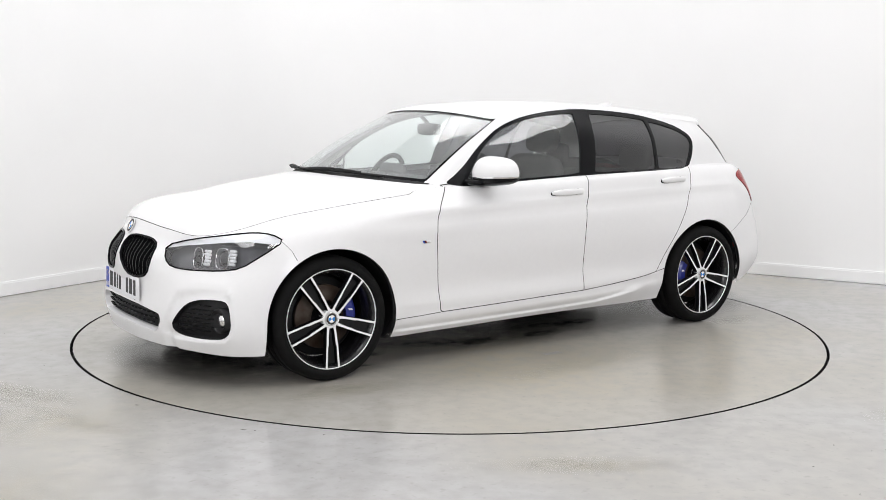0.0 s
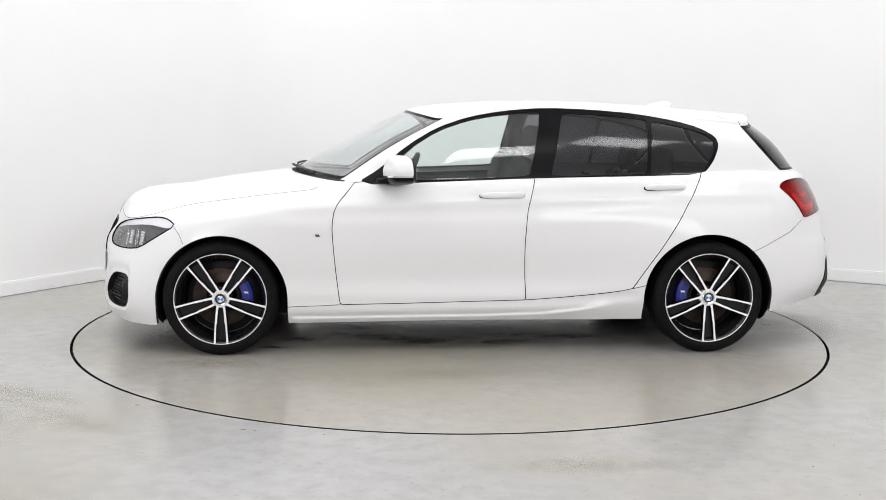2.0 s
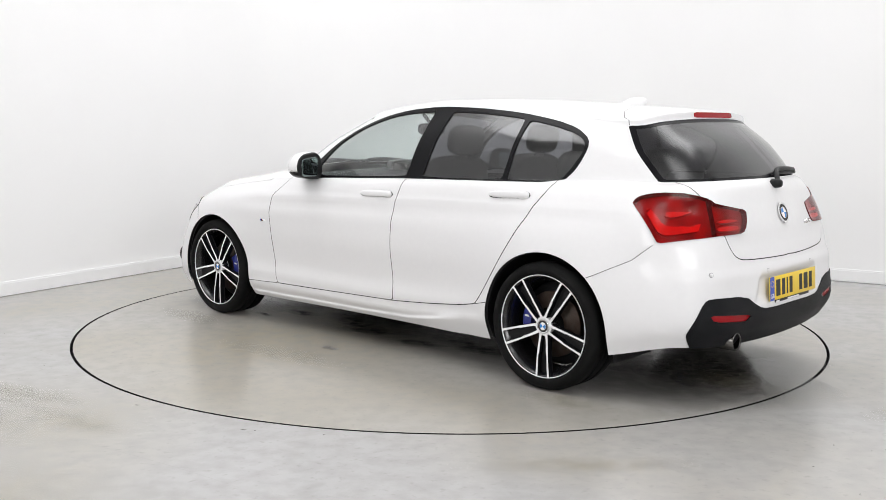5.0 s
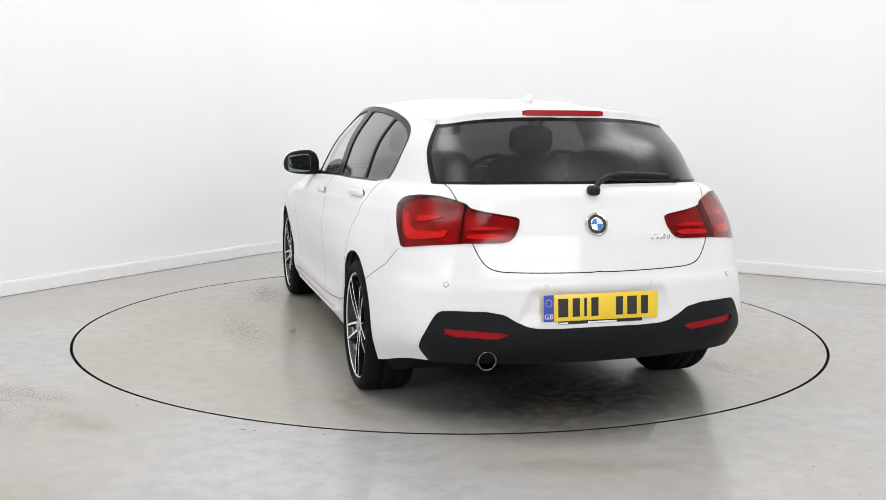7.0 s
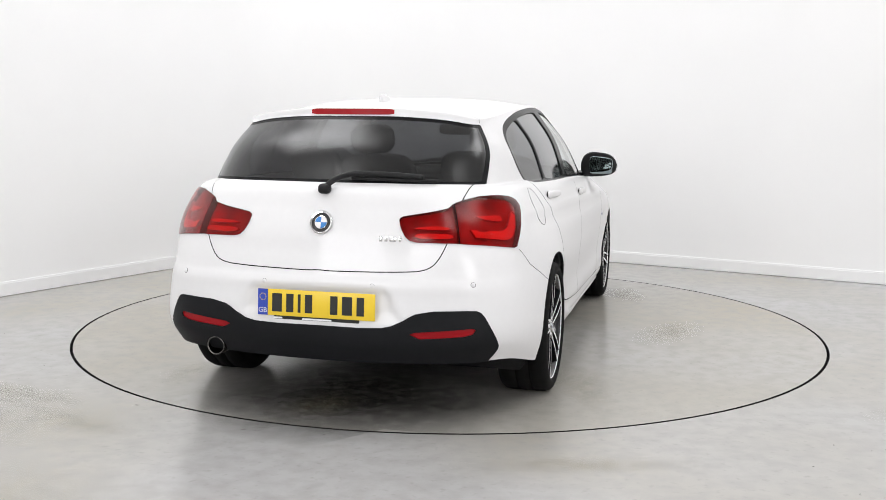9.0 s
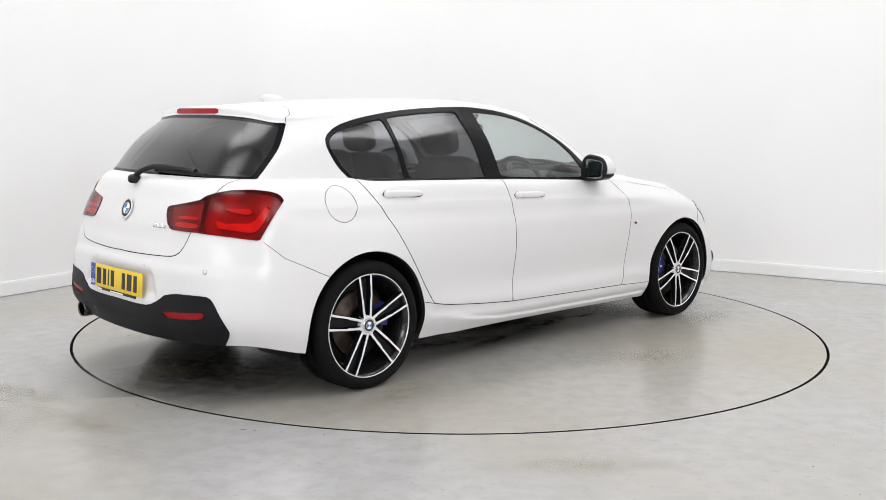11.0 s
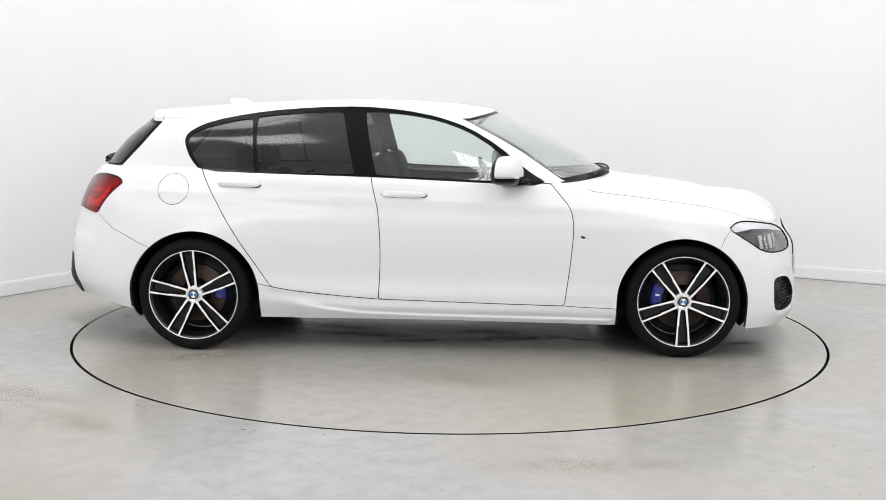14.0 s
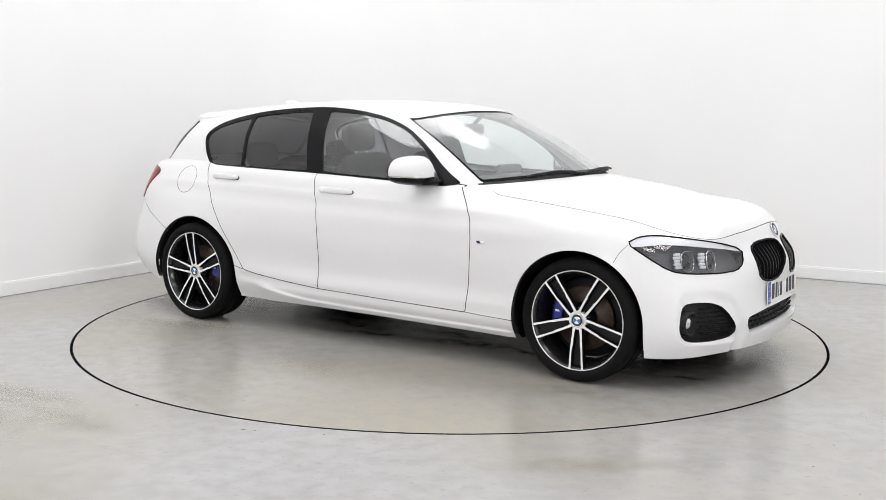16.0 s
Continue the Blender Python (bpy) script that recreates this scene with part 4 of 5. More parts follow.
for at, right, phase, cal in (((1.345, .832, .311), False, 270, 168), ((-1.345, .860, .311), False, 268, 12), ((1.345, -.832, .311), True, 269, 12), ((-1.345, -.860, .311), True, 155, 168)):
    wheel(at, right, phase, cal)


def arches():
    for cx, cz, r in (ARCH_F, ARCH_R):
        V, F = [], []
        n = 40
        for i in range(n + 1):
            a = radians(-24 + 228 * i / n)
            for rr, y in ((r + .010, .835), (r + .002, .825), (r + .012, .79), (r + .012, .50), (.12, .50)):
                low = max(0.0, cz - .02 - (cz + rr * math.sin(a)))
                V.append((cx + rr * math.cos(a), min(y, y - low * .5), max(cz + rr * math.sin(a), .17)))
        for i in range(n):
            F += [(i * 5 + k, i * 5 + k + 1, (i + 1) * 5 + k + 1, (i + 1) * 5 + k) for k in range(4)]
        pair("wheel_arch_liner", (V, F), BLACK, CAR, "black wheel arch liner")


arches()


def underbody():
    bm = bmesh.new()
    box(bm, -1.0, 1.0, -.72, .72, .165, .30, .02)
    box(bm, .9, 1.95, -.52, .52, .165, .34, .02)
    box(bm, -1.84, -.9, -.52, .52, .24, .38, .02)
    bm_part("underbody", bm, BLACK, CAR, "black underbody trays")


underbody()


def door_mirrors():
    V, F = blob(.086, .118, .078, .62, .66, 40, 28)
    V = np.array(V)
    # the shell leans back, narrows outwards and towards its crown
    V[:, 1] *= 1 - .16 * np.clip(V[:, 2] / .078, 0, 1)
    V[:, 0] *= 1 - .25 * np.clip(V[:, 2] / .078, 0, 1)
    V[:, 2] *= np.where(V[:, 2] > 0, 1.03 - .20 * np.clip((V[:, 1] + .05) / .17, 0, 1), 1)
    V[:, 0] -= V[:, 1] * .25
    V[:, 2] += np.where(V[:, 2] < 0, V[:, 1] * .10, 0)
    edge = -.046 - V[:, 1] * .25
    back = V[:, 0] < edge
    V[back, 0] = edge[back] + (V[back, 0] - edge[back]) * .12
    lift = V + np.array([.370, .888, 1.014])
    T = []
    for q in F:
        T += [(q[0], q[1], q[2]), (q[0], q[2], q[3])]
    T = np.array(T)
    edge = .370 - .032 - (lift[:, 1] - .888) * .25
    V0, rear_face, shell = clip(lift, T, lift[:, 0] - edge)
    V1, low, up = clip(V0, shell, V0[:, 2] - (.984 + (V0[:, 1] - .888) * .04))
    V2, strip, low = clip(V1, low, -(V1[:, 2] - (.976 + (V1[:, 1] - .888) * .04)))
    for nm, f, mat, lab in (("mirror_cap", up, PAINT, "white door mirror cap"), ("mirror_indicator", strip, CHROME, "clear indicator strip"),
                            ("mirror_base", low, SATIN_BLACK, "black lower mirror shell"), ("mirror_bezel", rear_face, BLACK, "black mirror bezel")):
        W, G = compact(V2, f)
        pair(nm, ([tuple(p) for p in W], [tuple(t) for t in G]), mat, CAR, lab)
    gv, gf = blob(.0035, .078, .056, .35, .5, 28, 8)
    gv = [(x, y, z * (1.0 - .22 * max(0.0, (y + .04) / .137)) if z > 0 else z) for x, y, z in gv]
    g = shifted((gv, gf), (.313, .904, 1.008), Matrix.Rotation(radians(14), 4, "Z"))
    pair("mirror_glass", g, DIM_MIRROR, CAR, "mirror glass")
    pair("mirror_arm", shifted(blob(.075, .062, .016, .5, .5, 20, 10), (.43, .805, .950), Matrix.Rotation(radians(-4), 4, "Y")), SATIN_BLACK, CAR, "black mirror foot")


door_mirrors()


def handles():
    for x0, x1, z in ((-.058, -.302, .878), (-.970, -1.206, .922)):
        p, n = skin("side", (x0 + x1) / 2, z)
        a, b = skin("side", x0, z)[0], skin("side", x1, z + .003)[0]
        yaw = math.atan2(b.y - a.y, b.x - a.x) + math.pi
        L = abs(x0 - x1) / 2
        r = Matrix.Rotation(yaw, 4, "Z") @ Matrix.Rotation(radians(1.5), 4, "Y")
        pair("door_handle_cup", shifted(blob(L * .62, .006, .026, .9, .9, 32, 12), p - n * .001 - Vector((0, 0, .006)), r), PAINT, CAR, "white recess behind the handle")
        pair("handle_shadow_gap", shifted(blob(L + .0045, .006, .0206, .75, .55, 40, 14), p + n * .001 - Vector((0, 0, .0012)), r), GAP, CAR, "dark gap round the handle")
        pair("door_handle", shifted(blob(L, .014, .0180, .75, .55, 44, 16), p + n * .007, r), PAINT, CAR, "white door handle")
        e = p + (b - a).normalized() * (L - .030) + n * .008
        pair("handle_end_gap", shifted(blob(.0325, .006, .0215, .9, .8, 28, 12), e - n * .006, r), GAP, CAR, "dark ring round the handle end")
        if x0 > -.5:
            VF = lathe([(.0085, .0), (.0085, .0018), (.0070, .0022), (.0, .0016)], 20)
            lock = facing(e + n * .0095, n)
            part("door_lock", *mirrored(([tuple(lock @ Vector(v)) for v in VF[0]], VF[1])), SILVER, CAR, "small round door lock")
        pair("handle_end", shifted(blob(.0310, .0125, .0203, .9, .8, 28, 12), e - n * .002, r), PAINT, CAR, "white handle end piece")


handles()


def seams():
    def along(pts, kind, r=.0013, steps=14):
        P = []
        for (a0, b0), (a1, b1) in zip(pts, pts[1:]):
            for i in range(steps):
                t = i / steps
                P.append(skin(kind, a0 + (a1 - a0) * t, b0 + (b1 - b0) * t)[0])
        P.append(skin(kind, *pts[-1])[0])
        return sweep(P, r, 6)
    pair("panel_gap", along([(-1.585, .572), (-1.628, .590), (-1.70, .625), (-1.80, .672), (-1.885, .745)], "side"), GAP, CAR)
    pair("panel_gap", along([(1.59, .703), (1.555, .660), (1.535, .615)], "side"), GAP, CAR)
    pair("panel_gap", along([(.983, .268), (.955, .270), (.82, .274), (.70, .280)], "side", .0018), GAP, CAR)
    pair("panel_gap", along([(-.914, .364), (-.985, .380)], "side", .0018), GAP, CAR)
    ring = [skin("side", -1.462 + .086 * math.cos(a * math.pi / 24), .892 + .083 * math.sin(a * math.pi / 24))[0] for a in range(49)]
    V, F = mirrored(sweep(ring, .0014, 6))
    part("fuel_flap", V, F, GAP, CAR, "round fuel flap outline")


seams()


def lamps():
    for u, z, wide in ((.725, .630, .034), (.915, .634, .046)):
        p, n = skin("front_corner", u, z)
        m = facing(p - n * .030, (Vector((1, .12, 0)) + n * .6))
        loop = [m @ Vector((wide * math.copysign(abs(math.cos(a)) ** .7, math.cos(a)), .004, .050 * math.copysign(abs(math.sin(a)) ** .7, math.sin(a)))) for a in [2 * math.pi * i / 36 for i in range(37)]]
        pair("projector_ring", sweep(loop, .0028, 6), CHROME, CAR, "thin bright ring round the projector")
        prof = [(.038, -.016), (.036, -.004), (.026, .003), (.012, .007), (.0, .008)]
        VF = lathe(prof, 32)
        pair("projector_lens", ([tuple(m @ Vector(v)) for v in VF[0]], VF[1]), BLACK_GLOSS, CAR, "round dark projector lens")
        q, k = skin("front_corner", u + .050 + wide * .5, z + .004)
        m = facing(q - k * .030, Vector((1, .3, 0)) + k)
        for j in range(5):
            VF = shifted(blob(.019 + .004 * (j % 2), .007, .0072, .35, .35, 12, 6), (0, 0, (j - 2) * .0155))
            pair("reflector_fin", ([tuple(m @ Vector(v)) for v in VF[0]], VF[1]), WHITE_PLASTIC, CAR, "bright ribbed reflector")
    ring = [skin("front_corner", a, b) for a, b in chaikin(HEADLAMP, 1)]
    ring = [p + n * .0005 for p, n in ring]
    pair("headlamp_seal", sweep(ring + ring[:1], .0035, 8), GAP, CAR, "black seal round the headlamp")
    # fog lamps
    p, n = skin("front_corner", .945, .342)
    m = facing(p - n * .018, Vector((1, .25, 0)))
    prof = [(.062, -.03), (.058, .010), (.052, .012), (.038, -.004), (.032, -.020)]
    pair("fog_bezel", ([tuple(m @ Vector(v)) for v in lathe(prof, 40)[0]], lathe(prof, 40)[1]), BLACK, CAR, "black fog lamp surround")
    prof = [(.032, -.014), (.026, -.006), (.014, -.002), (.0, -.001)]
    pair("fog_lamp", ([tuple(m @ Vector(v)) for v in lathe(prof, 36)[0]], lathe(prof, 36)[1]), CHROME, CAR, "round clear fog lamp")
    # high brake lamp in the spoiler's edge
    V, F = [], []
    for k in range(17):
        y = -.196 + .392 * k / 16
        x = -.5 * (1.742 + 1.738) + .008 * (y / .25) ** 2 * 2 - .004
        e = .0 if 0 < k < 16 else .004
        V += [(x + .012, y, 1.304 + e), (x - .001, y, 1.304 + e), (x + .003, y, 1.330 - e), (x + .014, y, 1.330 - e)]
    for k in range(16):
        F += [(k * 4 + q, k * 4 + (q + 1) % 4, k * 4 + 4 + (q + 1) % 4, k * 4 + 4 + q) for q in range(4)]
    F += [(3, 2, 1, 0), (64, 65, 66, 67)]
    part("high_brake_lamp", V, F, REFLECTOR_RED, CAR, "dark red high brake lamp", smooth=False)


lamps()


def grilles():
    # upright bars of the two nose grilles
    for k in range(9):
        y = .052 + k * .030
        zt, zb = np.interp(y, [.03, .06, .24, .30], [.662, .69, .687, .657]), np.interp(y, [.03, .10, .21, .30], [.59, .52, .507, .532])
        pts = []
        for i in range(9):
            z = zb + (zt - zb) * i / 8
            p, n = skin("front", y, z)
            pts.append(p - n * .014)
        V, F = [], []
        for p in pts:
            V += [(p.x + .008, p.y - .004, p.z), (p.x + .008, p.y + .004, p.z), (p.x - .03, p.y + .004, p.z), (p.x - .03, p.y - .004, p.z)]
        for i in range(8):
            F += [(i * 4 + q, i * 4 + (q + 1) % 4, (i + 1) * 4 + (q + 1) % 4, (i + 1) * 4 + q) for q in range(4)]
        pair("grille_bar", (V, F), SATIN_BLACK, CAR, "gloss black grille bar", smooth=False)
    # frame round each
    ring = []
    for a, b in chaikin(KIDNEY, 1):
        p, n = skin("front", a, b)
        ring.append(p + n * .001)
    pair("grille_frame", sweep(ring + ring[:1], .006, 8), SATIN_BLACK, CAR, "gloss black grille surround")
    # mesh of the lower intakes: rows of short slats
    for r in range(6):
        z = .243 + r * .023
        half = np.interp(z, [.225, .335, .36], [.30, .42, .30])
        n = int(half / .046)
        for k in range(-n, n + 1):
            y = k * .046 + (.023 if r % 2 else 0)
            if abs(y) > half - .045 or z < np.interp(abs(y), [.15, .30, .40], [.285, .275, .262]):
                continue
            p, nn = skin("front", abs(y), z)
            V, F = blob(.007, .020, .0035, .5, .5, 8, 4)
            part("intake_slat", *shifted((V, F), (p.x - .030, y, z)), SATIN_BLACK, CAR)
    for r in range(7):
        z = .285 + r * .021
        for k in range(9):
            u = .60 + k * .048 + (.024 if r % 2 else 0)
            if inside(np.array(FOG), np.array([u]), np.array([z]))[0] > -.02 or abs(u - .955) < .075:
                continue
            p, nn = skin("front_corner", u, z)
            VF = shifted(blob(.022, .006, .0035, .5, .5, 8, 4), p - nn * .024, facing((0, 0, 0), nn))
            pair("fog_grille_slat", VF, SATIN_BLACK, CAR)


grilles()


def badges():
    p, n = skin("rear", 0.0, .853)
    link("badge", roundel(.050), CAR, "round blue and white badge in a chrome rim", facing(p + n * .004, n))
    p, n = skin("front", 0.0, .735)
    link("badge", roundel(.041), CAR, "round blue and white badge in a chrome rim", facing(p + n * .003, n))
    # plain bars for the model mark
    for k, w in enumerate((.010, .010, .026, .007)):
        y = -.262 - (0, .022, .050, .080)[k]
        q, n = skin("rear", abs(y), .795)
        VF = shifted(blob(w / 2 + .002, .002, .0115, .2, .2, 8, 4), (q.x - .002, y, .795), facing((0, 0, 0), (n.x, -n.y, n.z)))
        part("model_mark", *VF, CHROME, CAR, "silver bar of the model mark")
    for sgn in (1, -1):
        for dx, w, hgt, mat in ((-.021, .0028, .0080, PLATE_BLUE), (-.014, .0028, .0080, INK), (-.007, .0028, .0080, RED_LENS), (.002, .0026, .0080, SILVER), (.010, .0034, .0060, SILVER), (.018, .0026, .0080, SILVER)):
            p, n = skin("side", .805 - dx * sgn, .661)
            p.y, n.y = p.y * sgn, n.y * sgn
            VF = shifted(blob(w, .0015, hgt, .2, .2, 8, 4), p + n * .0012, facing((0, 0, 0), n) @ Matrix.Rotation(radians(28), 4, "Y"))
            part("fender_badge", *VF, mat, CAR, "small slanted sport badge stripe")
    for y, z in ((.648, .617), (.240, .603)):
        p, n = skin("rear", y, z)
        m = facing(p + n * .0012, n)
        for prof, mat, nm in (([(.0108, -.002), (.0108, .0), (.0100, .0005), (.0100, -.002)], GAP, "sensor_ring"), ([(.0100, -.001), (.009, .0012), (.0, .0015)], PAINT, "parking_sensor")):
            pair(nm, ([tuple(m @ Vector(v)) for v in lathe(prof, 24)[0]], lathe(prof, 24)[1]), mat, CAR, "")


badges()


def plate(rear):
    sx = -1 if rear else 1
    at = Vector((-2.188, 0, .518)) if rear else Vector((2.100, 0, .443))
    tilt = 4 if rear else -4
    base = facing(at, (sx, 0, .07 if rear else .03))
    bm = bmesh.new()
    box(bm, -.19, .19, -.012, -.002, -.070, .045, .003)
    holder = bm_part("number_plate", bm, INK, CAR, "yellow rear number plate in a black holder" if rear else "white front number plate in a black holder", m=base)
    bm = bmesh.new()
    box(bm, -.26, .26, -.002, .003, -.0555, .0555, .002)
    bm_part("plate_face", bm, YELLOW if rear else PLATE_WHITE, holder, "yellow reflective face" if rear else "white reflective face")
    bm = bmesh.new()
    box(bm, .215, .2595, .003, .0042, -.0550, .0550)
    bm_part("country_band", bm, PLATE_BLUE, holder, "blue band", smooth=False)
    font = bpy.data.curves.new("letters", "FONT")
    font.body, font.size, font.align_x, font.extrude = "GB", .030, "CENTER", .0004
    tmp = bpy.data.objects.new("letters", font)
    me = bpy.data.meshes.new_from_object(tmp)
    me.materials.append(LOGO_WHITE)
    bpy.data.objects.remove(tmp)
    link("country_letters", me, holder, "white letters", pose(.2372, .0046, -.044, 90, 0, 180))
    for i in range(12):
        VF = shifted(blob(.0022, .0005, .0022, 1, 1, 6, 4), (.2372 + .014 * math.cos(i * math.pi / 6), .0046, .022 + .014 * math.sin(i * math.pi / 6)))
        part("star", *VF, YELLOW, holder)
    x = -.195
    for k, w in enumerate((.044, .032, .012, .032, 0, .032, .044, .032)):
        if w:
            bm = bmesh.new()
            box(bm, -x - w, -x, .003, .0042, -.0385, .0385)
            bm_part("plate_bar", bm, INK, holder, "black bar", smooth=False)
        x += (w or .040) + .020
    for x0, x1, mat in ((-.19, -.15, WHITE_PLASTIC), (-.06, .07, WHITE_PLASTIC)):
        bm = bmesh.new()
        box(bm, -x1, -x0, -.002, -.001, -.068, -.061)
        bm_part("holder_bar", bm, mat, holder, "white bar", smooth=False)


plate(True)
plate(False)


def exhaust():
    prof = [(.035, .050), (.039, .055), (.042, .050), (.042, -.12), (.037, -.12), (.035, .0)]
    m = facing((-2.095, .485, .302), (-1, 0, 0))
    V, F = lathe(prof, 40)
    part("exhaust_tip", [tuple(m @ Vector(v)) for v in V], F, DARK_CHROME, CAR, "round dark steel exhaust tip")
    V, F = lathe([(.0, -.05), (.036, -.05)], 32)
    part("exhaust_inside", [tuple(m @ Vector(v)) for v in V], F, INK, CAR, "sooty black pipe inside")


exhaust()


def wipers():
    # rear: the spindle sits under the glass, the arm rises and then lies along the glass foot
    def on_glass(y, z, out):
        p, n = skin("rear", abs(y), z)
        return Vector((p.x, y, p.z)) + Vector((n.x, math.copysign(1, y) * n.y, n.z)) * out
    arm = [on_glass(y, z, o) for y, z, o in ((-.002, .985, .022), (-.03, 1.002, .030), (-.07, 1.024, .034), (-.12, 1.038, .030), (-.20, 1.040, .026), (-.30, 1.036, .024), (-.40, 1.030, .020))]
    part("rear_wiper_arm", *sweep([Vector(q) for q in chaikin([tuple(q) for q in arm], 1, False)], .0125, 8), BLACK, CAR, "black rear wiper arm")
    part("rear_wiper_blade", *sweep([on_glass(-.10 - .36 * t, 1.030 - .010 * t, .011) for t in [i / 10 for i in range(11)]], .008, 8), BLACK, CAR, "black rear wiper blade")
    p, n = skin("rear", 0, .985)
    part("rear_wiper_spindle", *shifted(blob(.03, .026, .022, .7, .7, 20, 10), p + n * .014), BLACK, CAR, "black rear wiper spindle")
    # front: two arms that lie along the foot of the windscreen
    for y0, y1, x0, x1 in ((.52, -.10, .90, 1.015), (-.12, -.52, 1.02, .86)):
        pts = []
        for i in range(13):
            t = i / 12
            y = y0 + (y1 - y0) * t
            x = float(np.interp(abs(y), [0, .22, .42, .57, .65], [1.0, .98, .92, .83, .745])) - .01
            pts.append((x, y, .992 + .012 * math.sin(t * math.pi) - abs(y) * .02))
        V, F = sweep(pts, .0075, 8)
        part("wiper_blade", V, F, BLACK, CAR, "black windscreen wiper blade")
        V, F = sweep([(p[0] + .022, p[1], p[2] + .004 + .008 * math.sin(i / 12 * math.pi)) for i, p in enumerate(pts)][2:], .0065, 8)
        part("wiper_arm", V, F, BLACK, CAR, "black windscreen wiper arm")


wipers()


def aerial():
    V, F = blob(.080, .020, .044, .9, .9, 28, 16)
    V = np.array(V)
    V[:, 0] -= np.maximum(V[:, 2], 0) * .9
    V[:, 1] *= 1 - np.clip(V[:, 2] / .052, 0, 1) * .6
    part("roof_aerial", V + np.array([-1.26, 0, 1.366]), F, PAINT, CAR, "white shark-fin aerial")


aerial()


# ---- cabin ----
def seat(x, y, width, back_top, head):
    bm = bmesh.new()
    box(bm, x - .02, x + .48, y - width / 2, y + width / 2, .42, .58, .05, 3)
    s = bm_part("seat", bm, CLOTH, CAR, "dark cloth car seat")
    V, F = shifted(blob(.065, width / 2, (back_top - .52) / 2, .45, .45, 28, 16), (x - .09, y, (back_top + .52) / 2), Matrix.Rotation(radians(-14), 4, "Y"))
    part("backrest", V, F, CLOTH, s)
    if head:
        V, F = shifted(blob(.045, .132, .085, .6, .55, 24, 14), (x - .205, y, back_top + .085), Matrix.Rotation(radians(-10), 4, "Y"))
        part("headrest", V, F, CLOTH, s)
        for d in (-.05, .05):
            V, F = sweep([(x - .165, y + d, back_top - .06), (x - .20, y + d, back_top + .05)], .007, 6)
            part("headrest_post", V, F, CHROME, s)


seat(-.20, .36, .50, 1.085, True)
seat(-.20, -.36, .50, 1.085, True)
for yy in (.40, 0, -.40):
    seat(-.98, yy, .40, .96, abs(yy) > .1)


def cabin():
    bm = bmesh.new()
    box(bm, -1.75, .75, -.70, .70, .32, .40, .02)
    bm_part("cabin_floor", bm, TRIM, CAR, "dark carpeted cabin floor")
    V, F = shifted(blob(.28, .68, .14, .5, .5, 36, 14), (.66, 0, .82), Matrix.Rotation(radians(6), 4, "Y"))
    part("dashboard", V, F, TRIM, CAR, "dark grey dashboard")
    V, F = shifted(blob(.03, .13, .075, .4, .4, 20, 10), (.46, 0, .95))
    part("centre_screen", V, F, BLACK_GLOSS, CAR, "black centre screen")
    ring = []
    m = Matrix.Translation((.30, -.36, .885)) @ Matrix.Rotation(radians(-24), 4, "Y")
    for i in range(41):
        a = 2 * math.pi * i / 40
        ring.append(m @ Vector((0, .185 * math.cos(a), .185 * math.sin(a))))
    w = part("steering_wheel", *sweep(ring, .016, 10), BLACK, CAR, "black steering wheel")
    V, F = blob(.03, .065, .05, .6, .6, 20, 10)
    part("hub_pad", [tuple(m @ Vector(v)) for v in V], F, BLACK, w)
    for a in (0, 180, 270):
        d = Vector((0, math.cos(radians(a)), math.sin(radians(a))))
        part("wheel_arm", *sweep([m @ (d * .03), m @ (d * .18)], .013, 8), BLACK, w)
    V, F = shifted(blob(.018, .118, .036, .5, .5, 24, 10), (.20, 0, 1.225))
    part("rear_view_mirror", V, F, BLACK, CAR, "black rear-view mirror")
    V, F = sweep([(.20, 0, 1.25), (.27, 0, 1.315)], .012, 8)
    part("mirror_stalk", V, F, BLACK, CAR)
    bm = bmesh.new()
    box(bm, -1.78, -1.22, -.60, .60, .90, .93, .01)
    bm_part("parcel_shelf", bm, TRIM, CAR, "dark parcel shelf")


cabin()

# ================= marks on the floor =================
TABLE_FROM_CAR = Matrix.Translation(CAR_AT) @ Matrix.Rotation(radians(CAR_HEADING), 4, "Z")


def blotch(rx, ry, seed, n=40):
    """A flat, uneven spot."""
    rnd = random.Random(seed)
    ph = [rnd.uniform(0, 6.3) for _ in range(4)]
    V = [(0, 0, 0)]
    for i in range(n):
        a = 2 * math.pi * i / n
        k = 1 + .16 * math.sin(2 * a + ph[0]) + .12 * math.sin(3 * a + ph[1]) + .09 * math.sin(5 * a + ph[2]) + .06 * math.sin(9 * a + ph[3])
        V.append((rx * k * math.cos(a), ry * k * math.sin(a), 0))
    return V, [(0, 1 + i, 1 + (i + 1) % n) for i in range(n)]


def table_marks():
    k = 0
    for x, y, rx, ry, mat in FLOOR_PATCHES:
        V, F = blotch(rx, ry, k)
        part("stain", V, F, mat, TURNTABLE, "flat patch of damp, smear and painted under-car shade", m=Matrix.Translation((0, 0, .0012 + .0002 * k)) @ TABLE_FROM_CAR @ pose(x, y, 0, 0, 0, k * 17 % 40 - 20), smooth=False)
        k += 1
    # a smudged tyre print: rows of short bars
    for i in range(5):
        bm = bmesh.new()
        box(bm, -.008, .008, -.022, .022, 0, .0006)
        bm_part("tyre_print", bm, PRINT, TURNTABLE, "faint grey tyre print", smooth=False, m=Matrix.Translation((0, 0, .0004)) @ TABLE_FROM_CAR @ pose(.043 + (i - 2) * .024, .995, 0, 0, 0, 12))


